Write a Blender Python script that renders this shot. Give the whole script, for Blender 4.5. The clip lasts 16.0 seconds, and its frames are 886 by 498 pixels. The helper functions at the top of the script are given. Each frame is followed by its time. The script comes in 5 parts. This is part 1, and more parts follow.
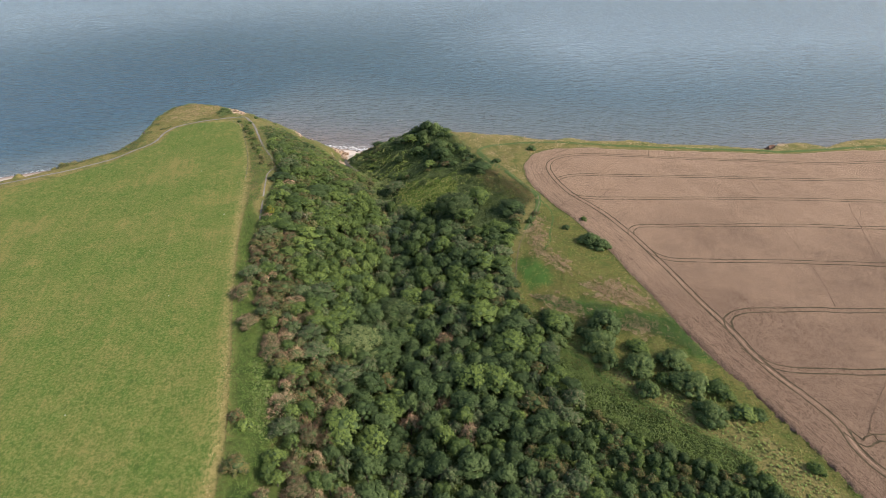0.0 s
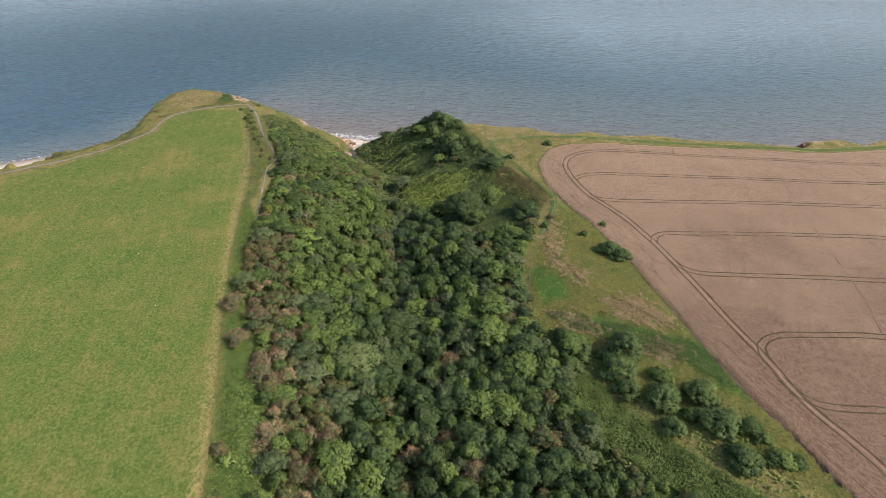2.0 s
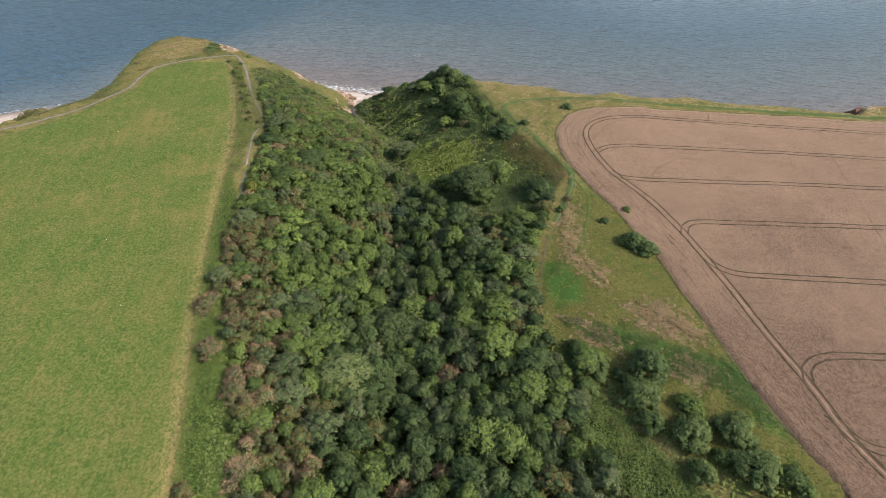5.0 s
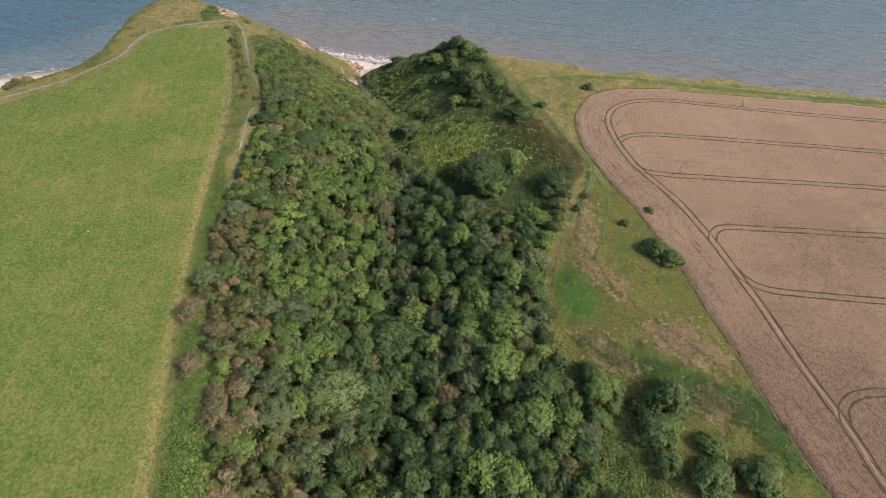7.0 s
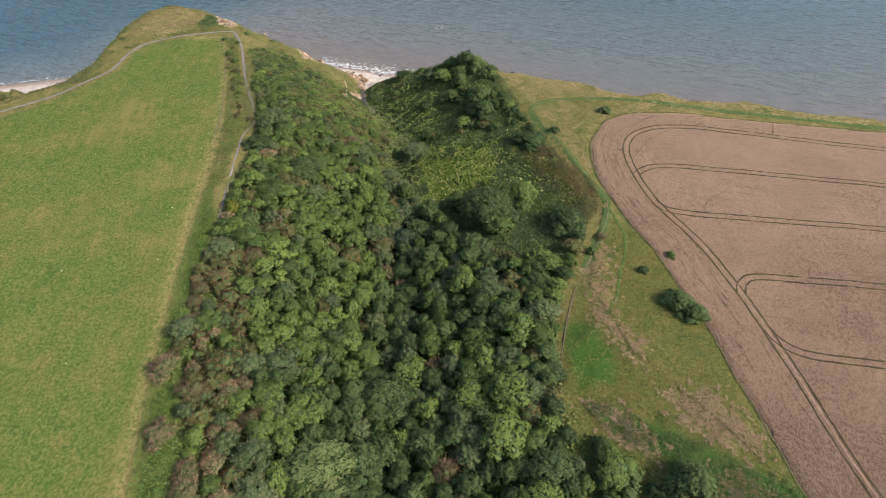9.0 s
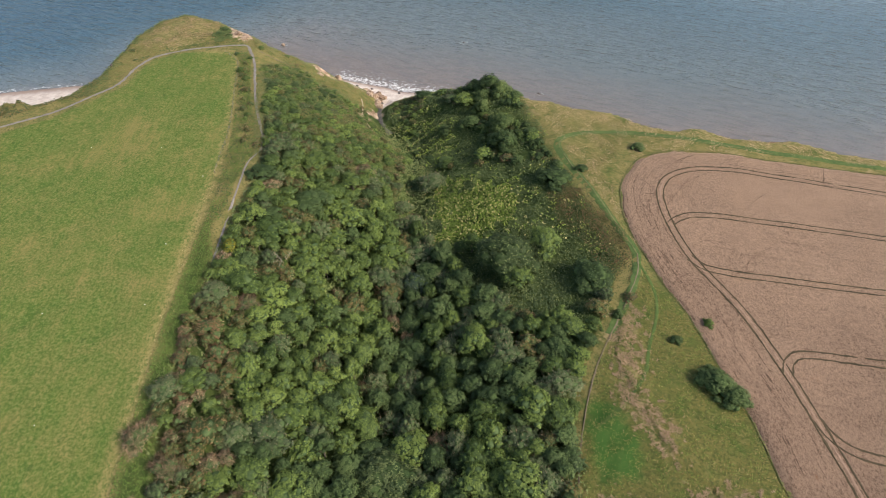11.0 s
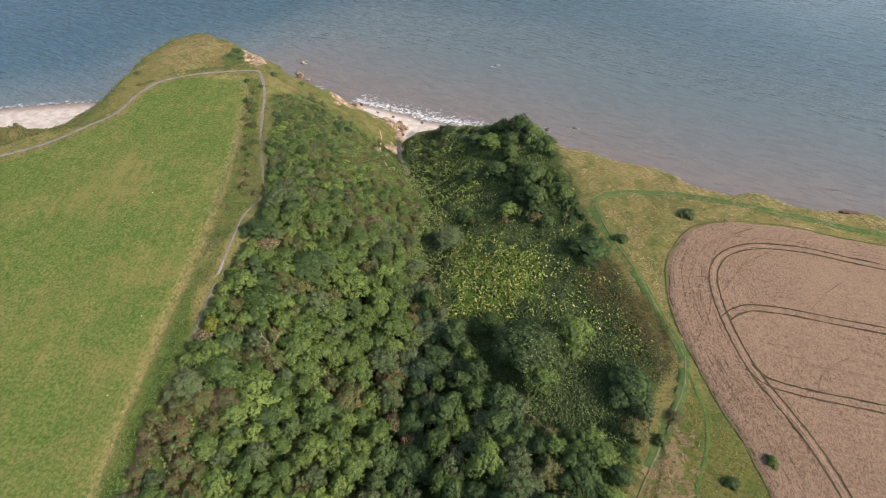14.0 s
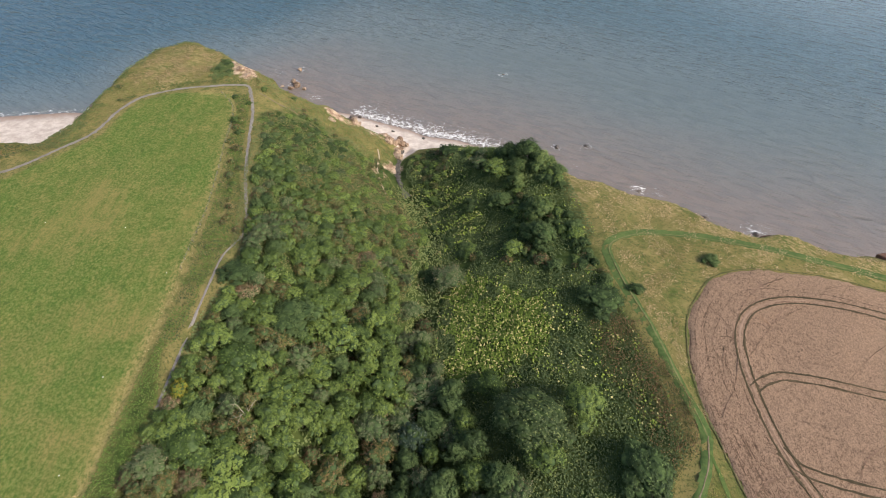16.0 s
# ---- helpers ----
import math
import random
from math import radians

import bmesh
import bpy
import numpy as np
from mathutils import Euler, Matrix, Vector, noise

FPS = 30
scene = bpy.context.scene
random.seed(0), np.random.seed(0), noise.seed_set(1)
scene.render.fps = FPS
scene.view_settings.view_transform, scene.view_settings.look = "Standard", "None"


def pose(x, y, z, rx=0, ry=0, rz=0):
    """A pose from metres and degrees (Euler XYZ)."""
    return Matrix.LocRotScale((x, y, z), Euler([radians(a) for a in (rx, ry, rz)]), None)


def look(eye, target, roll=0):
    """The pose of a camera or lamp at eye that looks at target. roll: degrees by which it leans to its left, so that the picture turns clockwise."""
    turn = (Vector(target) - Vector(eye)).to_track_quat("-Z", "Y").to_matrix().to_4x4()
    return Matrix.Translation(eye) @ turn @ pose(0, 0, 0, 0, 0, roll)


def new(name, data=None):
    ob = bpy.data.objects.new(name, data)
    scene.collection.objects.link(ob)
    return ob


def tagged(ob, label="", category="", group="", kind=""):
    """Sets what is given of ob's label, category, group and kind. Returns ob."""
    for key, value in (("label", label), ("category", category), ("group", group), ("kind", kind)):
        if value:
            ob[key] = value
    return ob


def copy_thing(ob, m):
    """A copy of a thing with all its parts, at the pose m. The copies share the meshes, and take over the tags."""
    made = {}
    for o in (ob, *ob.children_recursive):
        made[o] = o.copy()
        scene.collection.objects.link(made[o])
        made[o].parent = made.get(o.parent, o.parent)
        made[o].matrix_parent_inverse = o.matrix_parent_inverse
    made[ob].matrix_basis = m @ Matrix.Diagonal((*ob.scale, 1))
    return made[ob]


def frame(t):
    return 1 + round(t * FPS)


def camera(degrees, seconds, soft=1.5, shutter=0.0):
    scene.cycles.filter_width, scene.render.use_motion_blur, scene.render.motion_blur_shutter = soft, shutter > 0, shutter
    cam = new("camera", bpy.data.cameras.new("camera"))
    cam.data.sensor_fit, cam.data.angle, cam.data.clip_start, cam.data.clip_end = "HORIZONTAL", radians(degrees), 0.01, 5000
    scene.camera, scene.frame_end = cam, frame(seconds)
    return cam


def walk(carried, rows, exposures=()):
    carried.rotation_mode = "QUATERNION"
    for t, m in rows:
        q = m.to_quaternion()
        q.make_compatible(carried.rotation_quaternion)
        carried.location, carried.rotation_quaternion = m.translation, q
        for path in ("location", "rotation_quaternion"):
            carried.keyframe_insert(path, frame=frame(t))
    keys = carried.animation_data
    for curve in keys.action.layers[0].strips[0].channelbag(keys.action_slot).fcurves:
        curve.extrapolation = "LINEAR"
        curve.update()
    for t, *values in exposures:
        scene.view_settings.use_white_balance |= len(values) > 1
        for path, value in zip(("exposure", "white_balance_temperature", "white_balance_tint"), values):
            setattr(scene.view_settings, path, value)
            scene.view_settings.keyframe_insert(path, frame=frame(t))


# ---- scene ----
cam = camera(77.1, 16.0, soft=0.4)
PATH = [
    (0, (0.885, 0.795, 103.525), (0.9, 2.497, 102.476), 0.3),
    (0.5, (1.055, 4.888, 103.526), (1.06, 6.591, 102.476), 0.4),
    (1, (1.298, 8.962, 103.519), (1.293, 10.663, 102.468), 0.5),
    (1.5, (1.668, 13.069, 103.52), (1.652, 14.757, 102.447), 0.5),
    (2, (2.11, 17.233, 103.546), (2.085, 18.899, 102.439), 0.5),
    (2.5, (2.567, 21.505, 103.599), (2.535, 23.148, 102.458), 0.5),
    (3, (3.032, 25.803, 103.7), (2.994, 27.422, 102.526), 0.4),
    (3.5, (3.456, 30.083, 103.834), (3.413, 31.68, 102.631), 0.5),
    (4, (3.817, 34.474, 103.952), (3.768, 36.048, 102.72), 0.6),
    (4.2, (3.94, 36.232, 103.977), (3.889, 37.799, 102.736), 0.5),
    (6.3, (5.105, 54.792, 104.707), (5.022, 56.257, 103.348), 0.8),
    (6.5, (5.224, 56.57, 104.735), (5.137, 58.024, 103.365), 0.8),
    (7, (5.517, 61.061, 104.879), (5.419, 62.494, 103.487), 0.8),
    (7.5, (5.801, 65.682, 105.005), (5.695, 67.104, 103.604), 0.8),
    (8, (6.081, 70.315, 105.123), (5.969, 71.736, 103.72), 0.7),
    (8.5, (6.226, 74.95, 105.213), (6.106, 76.37, 103.81), 0.7),
    (9, (6.215, 79.635, 105.269), (6.082, 81.055, 103.866), 0.7),
    (9.2, (6.173, 81.553, 105.28), (6.034, 82.972, 103.877), 0.8),
    (11.3, (5.402, 101.86, 105.554), (5.198, 103.269, 104.15), 1.0),
    (11.5, (5.315, 103.823, 105.564), (5.109, 105.231, 104.158), 0.9),
    (12, (5.049, 108.814, 105.615), (4.837, 110.219, 104.209), 1.0),
    (12.5, (4.695, 113.865, 105.677), (4.462, 115.267, 104.269), 1.0),
    (13, (4.219, 118.962, 105.74), (3.961, 120.357, 104.331), 1.1),
    (13.5, (3.67, 124.036, 105.842), (3.394, 125.426, 104.43), 1.1),
    (14, (3.071, 129.166, 105.965), (2.783, 130.552, 104.552), 1.2),
    (14.5, (2.442, 134.369, 106.095), (2.146, 135.751, 104.68), 1.1),
    (15, (1.887, 139.545, 106.24), (1.586, 140.923, 104.822), 1.1),
    (15.5, (1.395, 144.67, 106.371), (1.092, 146.04, 104.946), 1.2),
    (16, (0.939, 149.764, 106.46), (0.633, 151.117, 105.019), 1.2),
]
walk(cam, [(t, look(eye, target, roll)) for t, eye, target, roll in PATH])

# ---- light ----
SUN_AZ, SUN_EL = (0.955, -0.295), 40.0
world = bpy.data.worlds.new("sky")
scene.world = world
world.use_nodes = True
_n = world.node_tree.nodes
_sky = _n.new("ShaderNodeTexSky")
_sky.sky_type, _sky.sun_disc = "NISHITA", False
_sky.sun_elevation, _sky.sun_rotation = radians(SUN_EL), math.atan2(SUN_AZ[0], SUN_AZ[1])
_sky.air_density, _sky.dust_density, _sky.altitude = 1.0, 4.0, 100
world.node_tree.links.new(_sky.outputs[0], _n["Background"].inputs[0])
_n["Background"].inputs[1].default_value = 0.15
sun_data = bpy.data.lights.new("sun", "SUN")
sun_data.energy, sun_data.angle, sun_data.color = 2.7, radians(1.2), (1.0, 0.94, 0.84)
sun = new("sun", sun_data)
_c = math.cos(radians(SUN_EL))
sun.matrix_world = look((SUN_AZ[0] * _c * 300, SUN_AZ[1] * _c * 300, math.sin(radians(SUN_EL)) * 300), (0, 0, 0))
scene.view_settings.exposure = 0.35

# ---- materials ----
rng = np.random.default_rng(7)


class Mat:
    """A small builder for node materials."""

    def __init__(self, name):
        self.m = bpy.data.materials.new(name)
        self.m.use_nodes = True
        self.t = self.m.node_tree
        self.b = self.t.nodes["Principled BSDF"]
        self.out = self.t.nodes["Material Output"]

    def node(self, kind, **ins):
        n = self.t.nodes.new("ShaderNode" + kind)
        for k, v in ins.items():
            self.put(n.inputs[k.replace("_", " ")], v)
        return n

    def put(self, sock, v):
        if isinstance(v, bpy.types.NodeSocket):
            self.t.links.new(v, sock)
        elif isinstance(v, tuple) and len(v) == 3 and sock.type == "RGBA":
            sock.default_value = (*v, 1)
        else:
            sock.default_value = v

    def coords(self, sx=1.0, sy=1.0, sz=1.0, turn=0.0):
        g = self.node("NewGeometry")
        m = self.node("Mapping", Vector=g.outputs["Position"], Rotation=(0, 0, turn))
        return self.node("Mapping", Vector=m.outputs[0], Scale=(sx, sy, sz)).outputs[0]

    def noise(self, scale, detail=4.0, rough=0.55, vec=None, dist=0.0):
        n = self.node("TexNoise", Scale=scale, Detail=detail, Roughness=rough, Distortion=dist)
        self.put(n.inputs["Vector"], vec if vec is not None else self.coords())
        return n.outputs["Fac"]

    def ramp(self, fac, lo, hi, a=0.0, b=1.0, smooth=True):
        n = self.node("MapRange")
        n.interpolation_type = "SMOOTHSTEP" if smooth else "LINEAR"
        self.put(n.inputs[0], fac)
        for i, v in zip((1, 2, 3, 4), (lo, hi, a, b)):
            self.put(n.inputs[i], v)
        return n.outputs[0]

    def math(self, op, a, b=0.0):
        n = self.t.nodes.new("ShaderNodeMath")
        n.operation = op
        self.put(n.inputs[0], a)
        self.put(n.inputs[1], b)
        return n.outputs[0]

    def mix(self, fac, a, b, mode="MIX"):
        n = self.t.nodes.new("ShaderNodeMix")
        n.data_type, n.blend_type = "RGBA", mode
        self.put(n.inputs[0], fac)
        self.put(n.inputs[6], a)
        self.put(n.inputs[7], b)
        return n.outputs[2]

    def attr(self, name):
        n = self.t.nodes.new("ShaderNodeAttribute")
        n.attribute_name = name
        return n.outputs["Fac"]

    def bump(self, height, strength=0.5, distance=0.1, normal=None):
        n = self.node("Bump", Strength=strength, Distance=distance, Height=height)
        if normal is not None:
            self.put(n.inputs["Normal"], normal)
        return n.outputs[0]

    def done(self, color, rough=0.9, normal=None, spec=0.2):
        self.put(self.b.inputs["Base Color"], color)
        self.put(self.b.inputs["Roughness"], rough)
        self.put(self.b.inputs["Specular IOR Level"], spec)
        if normal is not None:
            self.put(self.b.inputs["Normal"], normal)
        return self.m


def leaf_material(name, dark, light, odd, odd_share=0.12, translucent=0.25):
    """Foliage: tone by tree and by leaf, some leaves of another colour."""
    k = Mat(name)
    dark, light, odd = (tuple(g * c for g, c in zip((1.15, 1.06, 1.1), v)) for v in (dark, light, odd))
    dark, light = tuple(c * 0.92 for c in dark), tuple(c * 1.1 for c in light)
    isl = k.node("NewGeometry").outputs["Random Per Island"]
    obj = k.node("ObjectInfo").outputs["Random"]
    tone = k.math("ADD", k.math("MULTIPLY", isl, 0.45), k.math("MULTIPLY", obj, 0.68))
    tone = k.math("ADD", tone, k.math("MULTIPLY", k.math("SUBTRACT", k.noise(0.7, 4.0), 0.5), 0.9))
    col = k.mix(k.ramp(tone, 0.2, 0.95), dark, light)
    hue = k.math("FRACT", k.math("MULTIPLY", isl, 17.3))
    col = k.mix(k.math("LESS_THAN", hue, odd_share), col, odd)
    k.done(col, 0.65, None, 0.25)
    tr = k.node("BsdfTranslucent", Color=col)
    mixed = k.node("MixShader", Fac=translucent)
    k.t.links.new(k.b.outputs[0], mixed.inputs[1])
    k.t.links.new(tr.outputs[0], mixed.inputs[2])
    k.t.links.new(mixed.outputs[0], k.out.inputs[0])
    return k.m


def plain(name, a, b, scale, rough=0.9, bump=0.4, spec=0.2, distance=0.1):
    k = Mat(name)
    n = k.noise(scale, 5.0, 0.6)
    n2 = k.noise(scale * 0.13, 3.0)
    f = k.math("ADD", k.math("MULTIPLY", n, 0.6), k.math("MULTIPLY", n2, 0.4))
    return k.done(k.mix(k.ramp(f, 0.35, 0.65), a, b), rough, k.bump(n, bump, distance), spec)


LEAF_DARK = leaf_material("leaf dark green", (0.036, 0.066, 0.022), (0.1, 0.15, 0.05), (0.1, 0.155, 0.05))
LEAF_GREEN = leaf_material("leaf mid green", (0.054, 0.096, 0.022), (0.15, 0.215, 0.05), (0.16, 0.24, 0.055))
LEAF_BRIGHT = leaf_material("leaf bright green", (0.085, 0.14, 0.03), (0.175, 0.25, 0.058), (0.2, 0.27, 0.055))
LEAF_HEDGE = leaf_material("leaf sallow", (0.058, 0.1, 0.028), (0.14, 0.2, 0.058), (0.17, 0.22, 0.075))
LEAF_GREY = leaf_material("leaf grey green", (0.056, 0.084, 0.036), (0.122, 0.158, 0.068), (0.17, 0.19, 0.1))
LEAF_BLUE = leaf_material("leaf blue green", (0.03, 0.06, 0.035), (0.085, 0.125, 0.075), (0.13, 0.17, 0.11))
TWIG = leaf_material("bare twigs", (0.3, 0.215, 0.13), (0.56, 0.42, 0.26), (0.36, 0.22, 0.12), 0.25, 0.0)
LEAF_OLIVE = leaf_material("leaf olive", (0.055, 0.07, 0.02), (0.14, 0.15, 0.045), (0.2, 0.14, 0.06), 0.25)
LEAF_RUST = leaf_material("leaf rust", (0.06, 0.045, 0.022), (0.17, 0.105, 0.05), (0.1, 0.12, 0.04), 0.3)
LEAF_TAN = leaf_material("twig and leaf tan", (0.12, 0.105, 0.055), (0.3, 0.24, 0.14), (0.08, 0.12, 0.035), 0.35)
LEAF_YELLOW = leaf_material("leaf yellow", (0.14, 0.15, 0.02), (0.36, 0.32, 0.04), (0.12, 0.19, 0.03), 0.3)
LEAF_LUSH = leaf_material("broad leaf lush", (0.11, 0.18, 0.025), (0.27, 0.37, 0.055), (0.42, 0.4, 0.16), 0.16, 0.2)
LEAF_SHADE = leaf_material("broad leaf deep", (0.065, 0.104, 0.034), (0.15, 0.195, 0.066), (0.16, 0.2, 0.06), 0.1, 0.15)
# crown cores: the shade between leaves is put into their dark green
SHADE_CORE = plain("inner foliage", (0.034, 0.06, 0.02), (0.075, 0.112, 0.036), 1.5)
SHADE_CORE_PALE = plain("pale crown core with painted shade", (0.046, 0.078, 0.028), (0.098, 0.138, 0.05), 1.5)
BLADE_STRAW = leaf_material("grass straw", (0.2, 0.17, 0.07), (0.44, 0.36, 0.17), (0.12, 0.18, 0.04), 0.3, 0.3)
BLADE_BLEACHED = leaf_material("bleached grass", (0.34, 0.25, 0.15), (0.62, 0.46, 0.29), (0.16, 0.19, 0.06), 0.1, 0.3)
BLADE_GREEN = leaf_material("grass rough green", (0.06, 0.11, 0.02), (0.17, 0.23, 0.05), (0.33, 0.28, 0.11), 0.25, 0.3)
BARK = plain("bark", (0.06, 0.05, 0.04), (0.14, 0.12, 0.095), 3.0)
DEADWOOD = plain("bleached dead wood", (0.24, 0.21, 0.15), (0.42, 0.37, 0.27), 3.0)
PATH_STONE = plain("path grit", (0.17, 0.15, 0.13), (0.28, 0.255, 0.225), 2.5)
PATH_EARTH = plain("path earth", (0.14, 0.112, 0.068), (0.23, 0.186, 0.118), 1.5)
PATH_SCAR = plain("bare sandy scar", (0.3, 0.24, 0.16), (0.48, 0.4, 0.28), 1.2)
PATH_FAINT = plain("worn grass", (0.11, 0.125, 0.045), (0.185, 0.18, 0.075), 1.2)
GRAVEL = plain("stream gravel", (0.07, 0.062, 0.052), (0.18, 0.16, 0.135), 1.0)
LEAF_BRAMBLE = leaf_material("bramble leaf", (0.055, 0.085, 0.028), (0.14, 0.175, 0.06), (0.2, 0.17, 0.075), 0.2)
LEAF_MID = leaf_material("leaf deep green", (0.055, 0.09, 0.032), (0.16, 0.205, 0.075), (0.16, 0.21, 0.07))
TRACK_GRASS = plain("grass track", (0.06, 0.1, 0.024), (0.105, 0.15, 0.04), 1.2)
# green-brown growth, darkened to paint the shadow along the wheat edge
EDGE_WEED_SHADOW = plain("field edge weeds and shadow", (0.06, 0.075, 0.025), (0.16, 0.14, 0.06), 1.5, bump=0.8)
LEAF_NETTLE = leaf_material("nettle leaf", (0.045, 0.078, 0.026), (0.11, 0.155, 0.05), (0.14, 0.15, 0.055))
PATH_GRASS = plain("trodden grass", (0.06, 0.102, 0.028), (0.11, 0.155, 0.046), 1.2)
# rut soil, with the shade of the stalks beside it put into the colour
RUT_SOIL_SHADE = plain("wheel rut", (0.048, 0.039, 0.021), (0.105, 0.078, 0.045), 1.2, bump=0.8)
TRAIL = plain("faint trail", (0.09, 0.062, 0.038), (0.25, 0.16, 0.11), 1.5)
LEAF_WEED = leaf_material("rank weed leaf", (0.095, 0.18, 0.03), (0.185, 0.29, 0.055), (0.22, 0.24, 0.08), 0.12)
LEAF_FERN = leaf_material("bracken frond", (0.085, 0.115, 0.034), (0.19, 0.21, 0.07), (0.24, 0.18, 0.085), 0.2)
RUT_PALE = plain("flattened straw", (0.23, 0.148, 0.1), (0.335, 0.225, 0.158), 1.0)
ROCK = plain("limestone", (0.18, 0.115, 0.075), (0.52, 0.39, 0.28), 0.9, bump=1.0, distance=0.5)
ROCK_DARK = plain("wet rock", (0.045, 0.035, 0.03), (0.14, 0.11, 0.09), 0.6, 0.5, 1.0, 0.4, 0.4)
CLAY = plain("red clay", (0.09, 0.05, 0.035), (0.2, 0.11, 0.075), 0.5, bump=1.0, distance=0.5)
WOOD_POST = plain("weathered post", (0.11, 0.1, 0.085), (0.24, 0.21, 0.17), 6.0)
WIRE = plain("fence wire", (0.2, 0.2, 0.2), (0.32, 0.32, 0.31), 9.0, 0.5)
STONE_PALE = plain("pale stone", (0.6, 0.58, 0.54), (0.78, 0.76, 0.72), 3.0)


def ground_material():
    k = Mat("ground cover")
    fine, mid, big = k.noise(1.5, 6.0, 0.8), k.noise(0.28, 6.0, 0.65), k.noise(0.035, 5.0, 0.62)
    streak = k.noise(1.0, 3.0, 0.5, k.coords(0.55, 0.03, 1, -0.25))
    # mown pasture: green with dry patches and mowing streaks
    f = k.math("ADD", k.math("MULTIPLY", big, 0.45), k.math("ADD", k.math("MULTIPLY", mid, 0.3), k.math("MULTIPLY", streak, 0.25)))
    past = k.mix(k.ramp(f, 0.40, 0.64), (0.098, 0.148, 0.032), (0.182, 0.178, 0.054))
    past = k.mix(k.math("MULTIPLY", k.ramp(k.noise(0.09, 5.0, 0.7), 0.5, 0.68), 0.5), past, (0.27, 0.205, 0.08))
    patch = k.noise(0.45, 5.0, 0.7, k.coords(1, 0.6, 1, -0.25))
    past = k.mix(k.math("MULTIPLY", k.ramp(patch, 0.46, 0.64), 0.5), past, (0.2, 0.185, 0.056))
    grain = k.noise(0.95, 5.0, 0.8, k.coords(1.2, 0.8, 1, -0.25))
    past = k.mix(k.math("MULTIPLY", k.ramp(grain, 0.5, 0.62), 0.55), past, (0.06, 0.11, 0.018))
    past = k.mix(k.math("MULTIPLY", k.ramp(grain, 0.46, 0.36), 0.45), past, (0.25, 0.215, 0.075))
    past = k.mix(k.math("MULTIPLY", k.ramp(fine, 0.49, 0.55), 0.6), past, (0.058, 0.105, 0.022))
    past = k.mix(k.math("MULTIPLY", k.ramp(fine, 0.46, 0.4), 0.5), past, (0.235, 0.23, 0.085))
    swath = k.noise(1.0, 5.0, 0.7, k.coords(0.3, 0.03, 1, -0.25))
    past = k.mix(k.math("MULTIPLY", k.ramp(k.math("ADD", k.math("MULTIPLY", big, 0.6), k.math("MULTIPLY", swath, 0.5)), 0.57, 0.7), 0.4), past, (0.26, 0.2, 0.075))
    clump = k.math("MULTIPLY", k.ramp(k.noise(0.33, 4.0, 0.6, k.coords(1.4, 1, 1, 0.3)), 0.62, 0.68), k.ramp(big, 0.6, 0.42))
    past = k.mix(k.math("MULTIPLY", clump, 0.6), past, (0.05, 0.09, 0.02))
    # rough grass: straw and green in patches
    g = k.math("ADD", k.math("MULTIPLY", mid, 0.5), k.math("ADD", k.math("MULTIPLY", fine, 0.3), k.math("MULTIPLY", k.noise(0.07, 3.0), 0.3)))
    rough = k.mix(k.ramp(g, 0.38, 0.62), (0.075, 0.11, 0.026), (0.24, 0.195, 0.075))
    rough = k.mix(k.math("MULTIPLY", k.ramp(fine, 0.48, 0.6), 0.75), rough, (0.045, 0.068, 0.018))
    tuft = k.noise(0.8, 6.0, 0.75, k.coords(1, 1.6, 1, 0.4))
    rough = k.mix(k.math("MULTIPLY", k.ramp(tuft, 0.54, 0.64), 0.65), rough, (0.29, 0.225, 0.1))
    hay = k.mix(k.ramp(g, 0.4, 0.6), (0.075, 0.112, 0.024), (0.165, 0.145, 0.044))
    hay = k.mix(k.math("MULTIPLY", k.ramp(tuft, 0.5, 0.6), 0.65), hay, (0.2, 0.17, 0.065))
    hay = k.mix(k.math("MULTIPLY", k.ramp(fine, 0.47, 0.58), 0.7), hay, (0.04, 0.066, 0.016))
    rough = k.mix(k.ramp(k.attr("meadow"), -1.0, 2.0), rough, hay)
    patchy = k.math("MULTIPLY", k.math("SUBTRACT", k.noise(0.25, 5.0, 0.7), 0.5), 14.0)
    rough = k.mix(k.math("MULTIPLY", k.ramp(k.math("ADD", k.attr("litter"), patchy), 0.0, 3.0), k.ramp(tuft, 0.47, 0.57, 0.0, 0.75)), rough, (0.37, 0.275, 0.14))
    rough = k.mix(k.math("MULTIPLY", k.ramp(k.math("ADD", k.attr("lush"), k.math("MULTIPLY", patchy, 0.6)), 0.0, 3.0), 0.8), rough, (0.045, 0.125, 0.024))
    # scrub floor under the trees
    floor = k.mix(k.ramp(mid, 0.35, 0.65), (0.035, 0.06, 0.016), (0.09, 0.115, 0.032))
    wob = k.math("MULTIPLY", k.math("SUBTRACT", k.noise(0.5, 4.0), 0.5), 3.0)
    wood = k.ramp(k.math("ADD", k.attr("wooded"), wob), -1.0, 2.5)
    col = k.mix(k.ramp(k.math("ADD", k.attr("pasture"), k.math("MULTIPLY", wob, 0.5)), -0.4, 1.2), rough, past)
    dry = k.math("MULTIPLY", k.ramp(k.math("ADD", k.attr("verge"), wob), -0.5, 2.0), k.ramp(grain, 0.56, 0.42, 0.05, 1.0))
    col = k.mix(k.math("MULTIPLY", dry, 0.72), col, (0.31, 0.25, 0.1))
    col = k.mix(wood, col, floor)
    # bare faces and shore
    rockn = k.noise(0.4, 6.0, 0.7)
    rockc = k.mix(k.ramp(rockn, 0.35, 0.65), (0.2, 0.12, 0.08), (0.62, 0.47, 0.33))
    rock = k.ramp(k.math("ADD", k.attr("bare"), k.math("MULTIPLY", k.math("SUBTRACT", k.noise(0.3, 5.0, 0.7), 0.5), 2.2)), 0.25, 0.6)
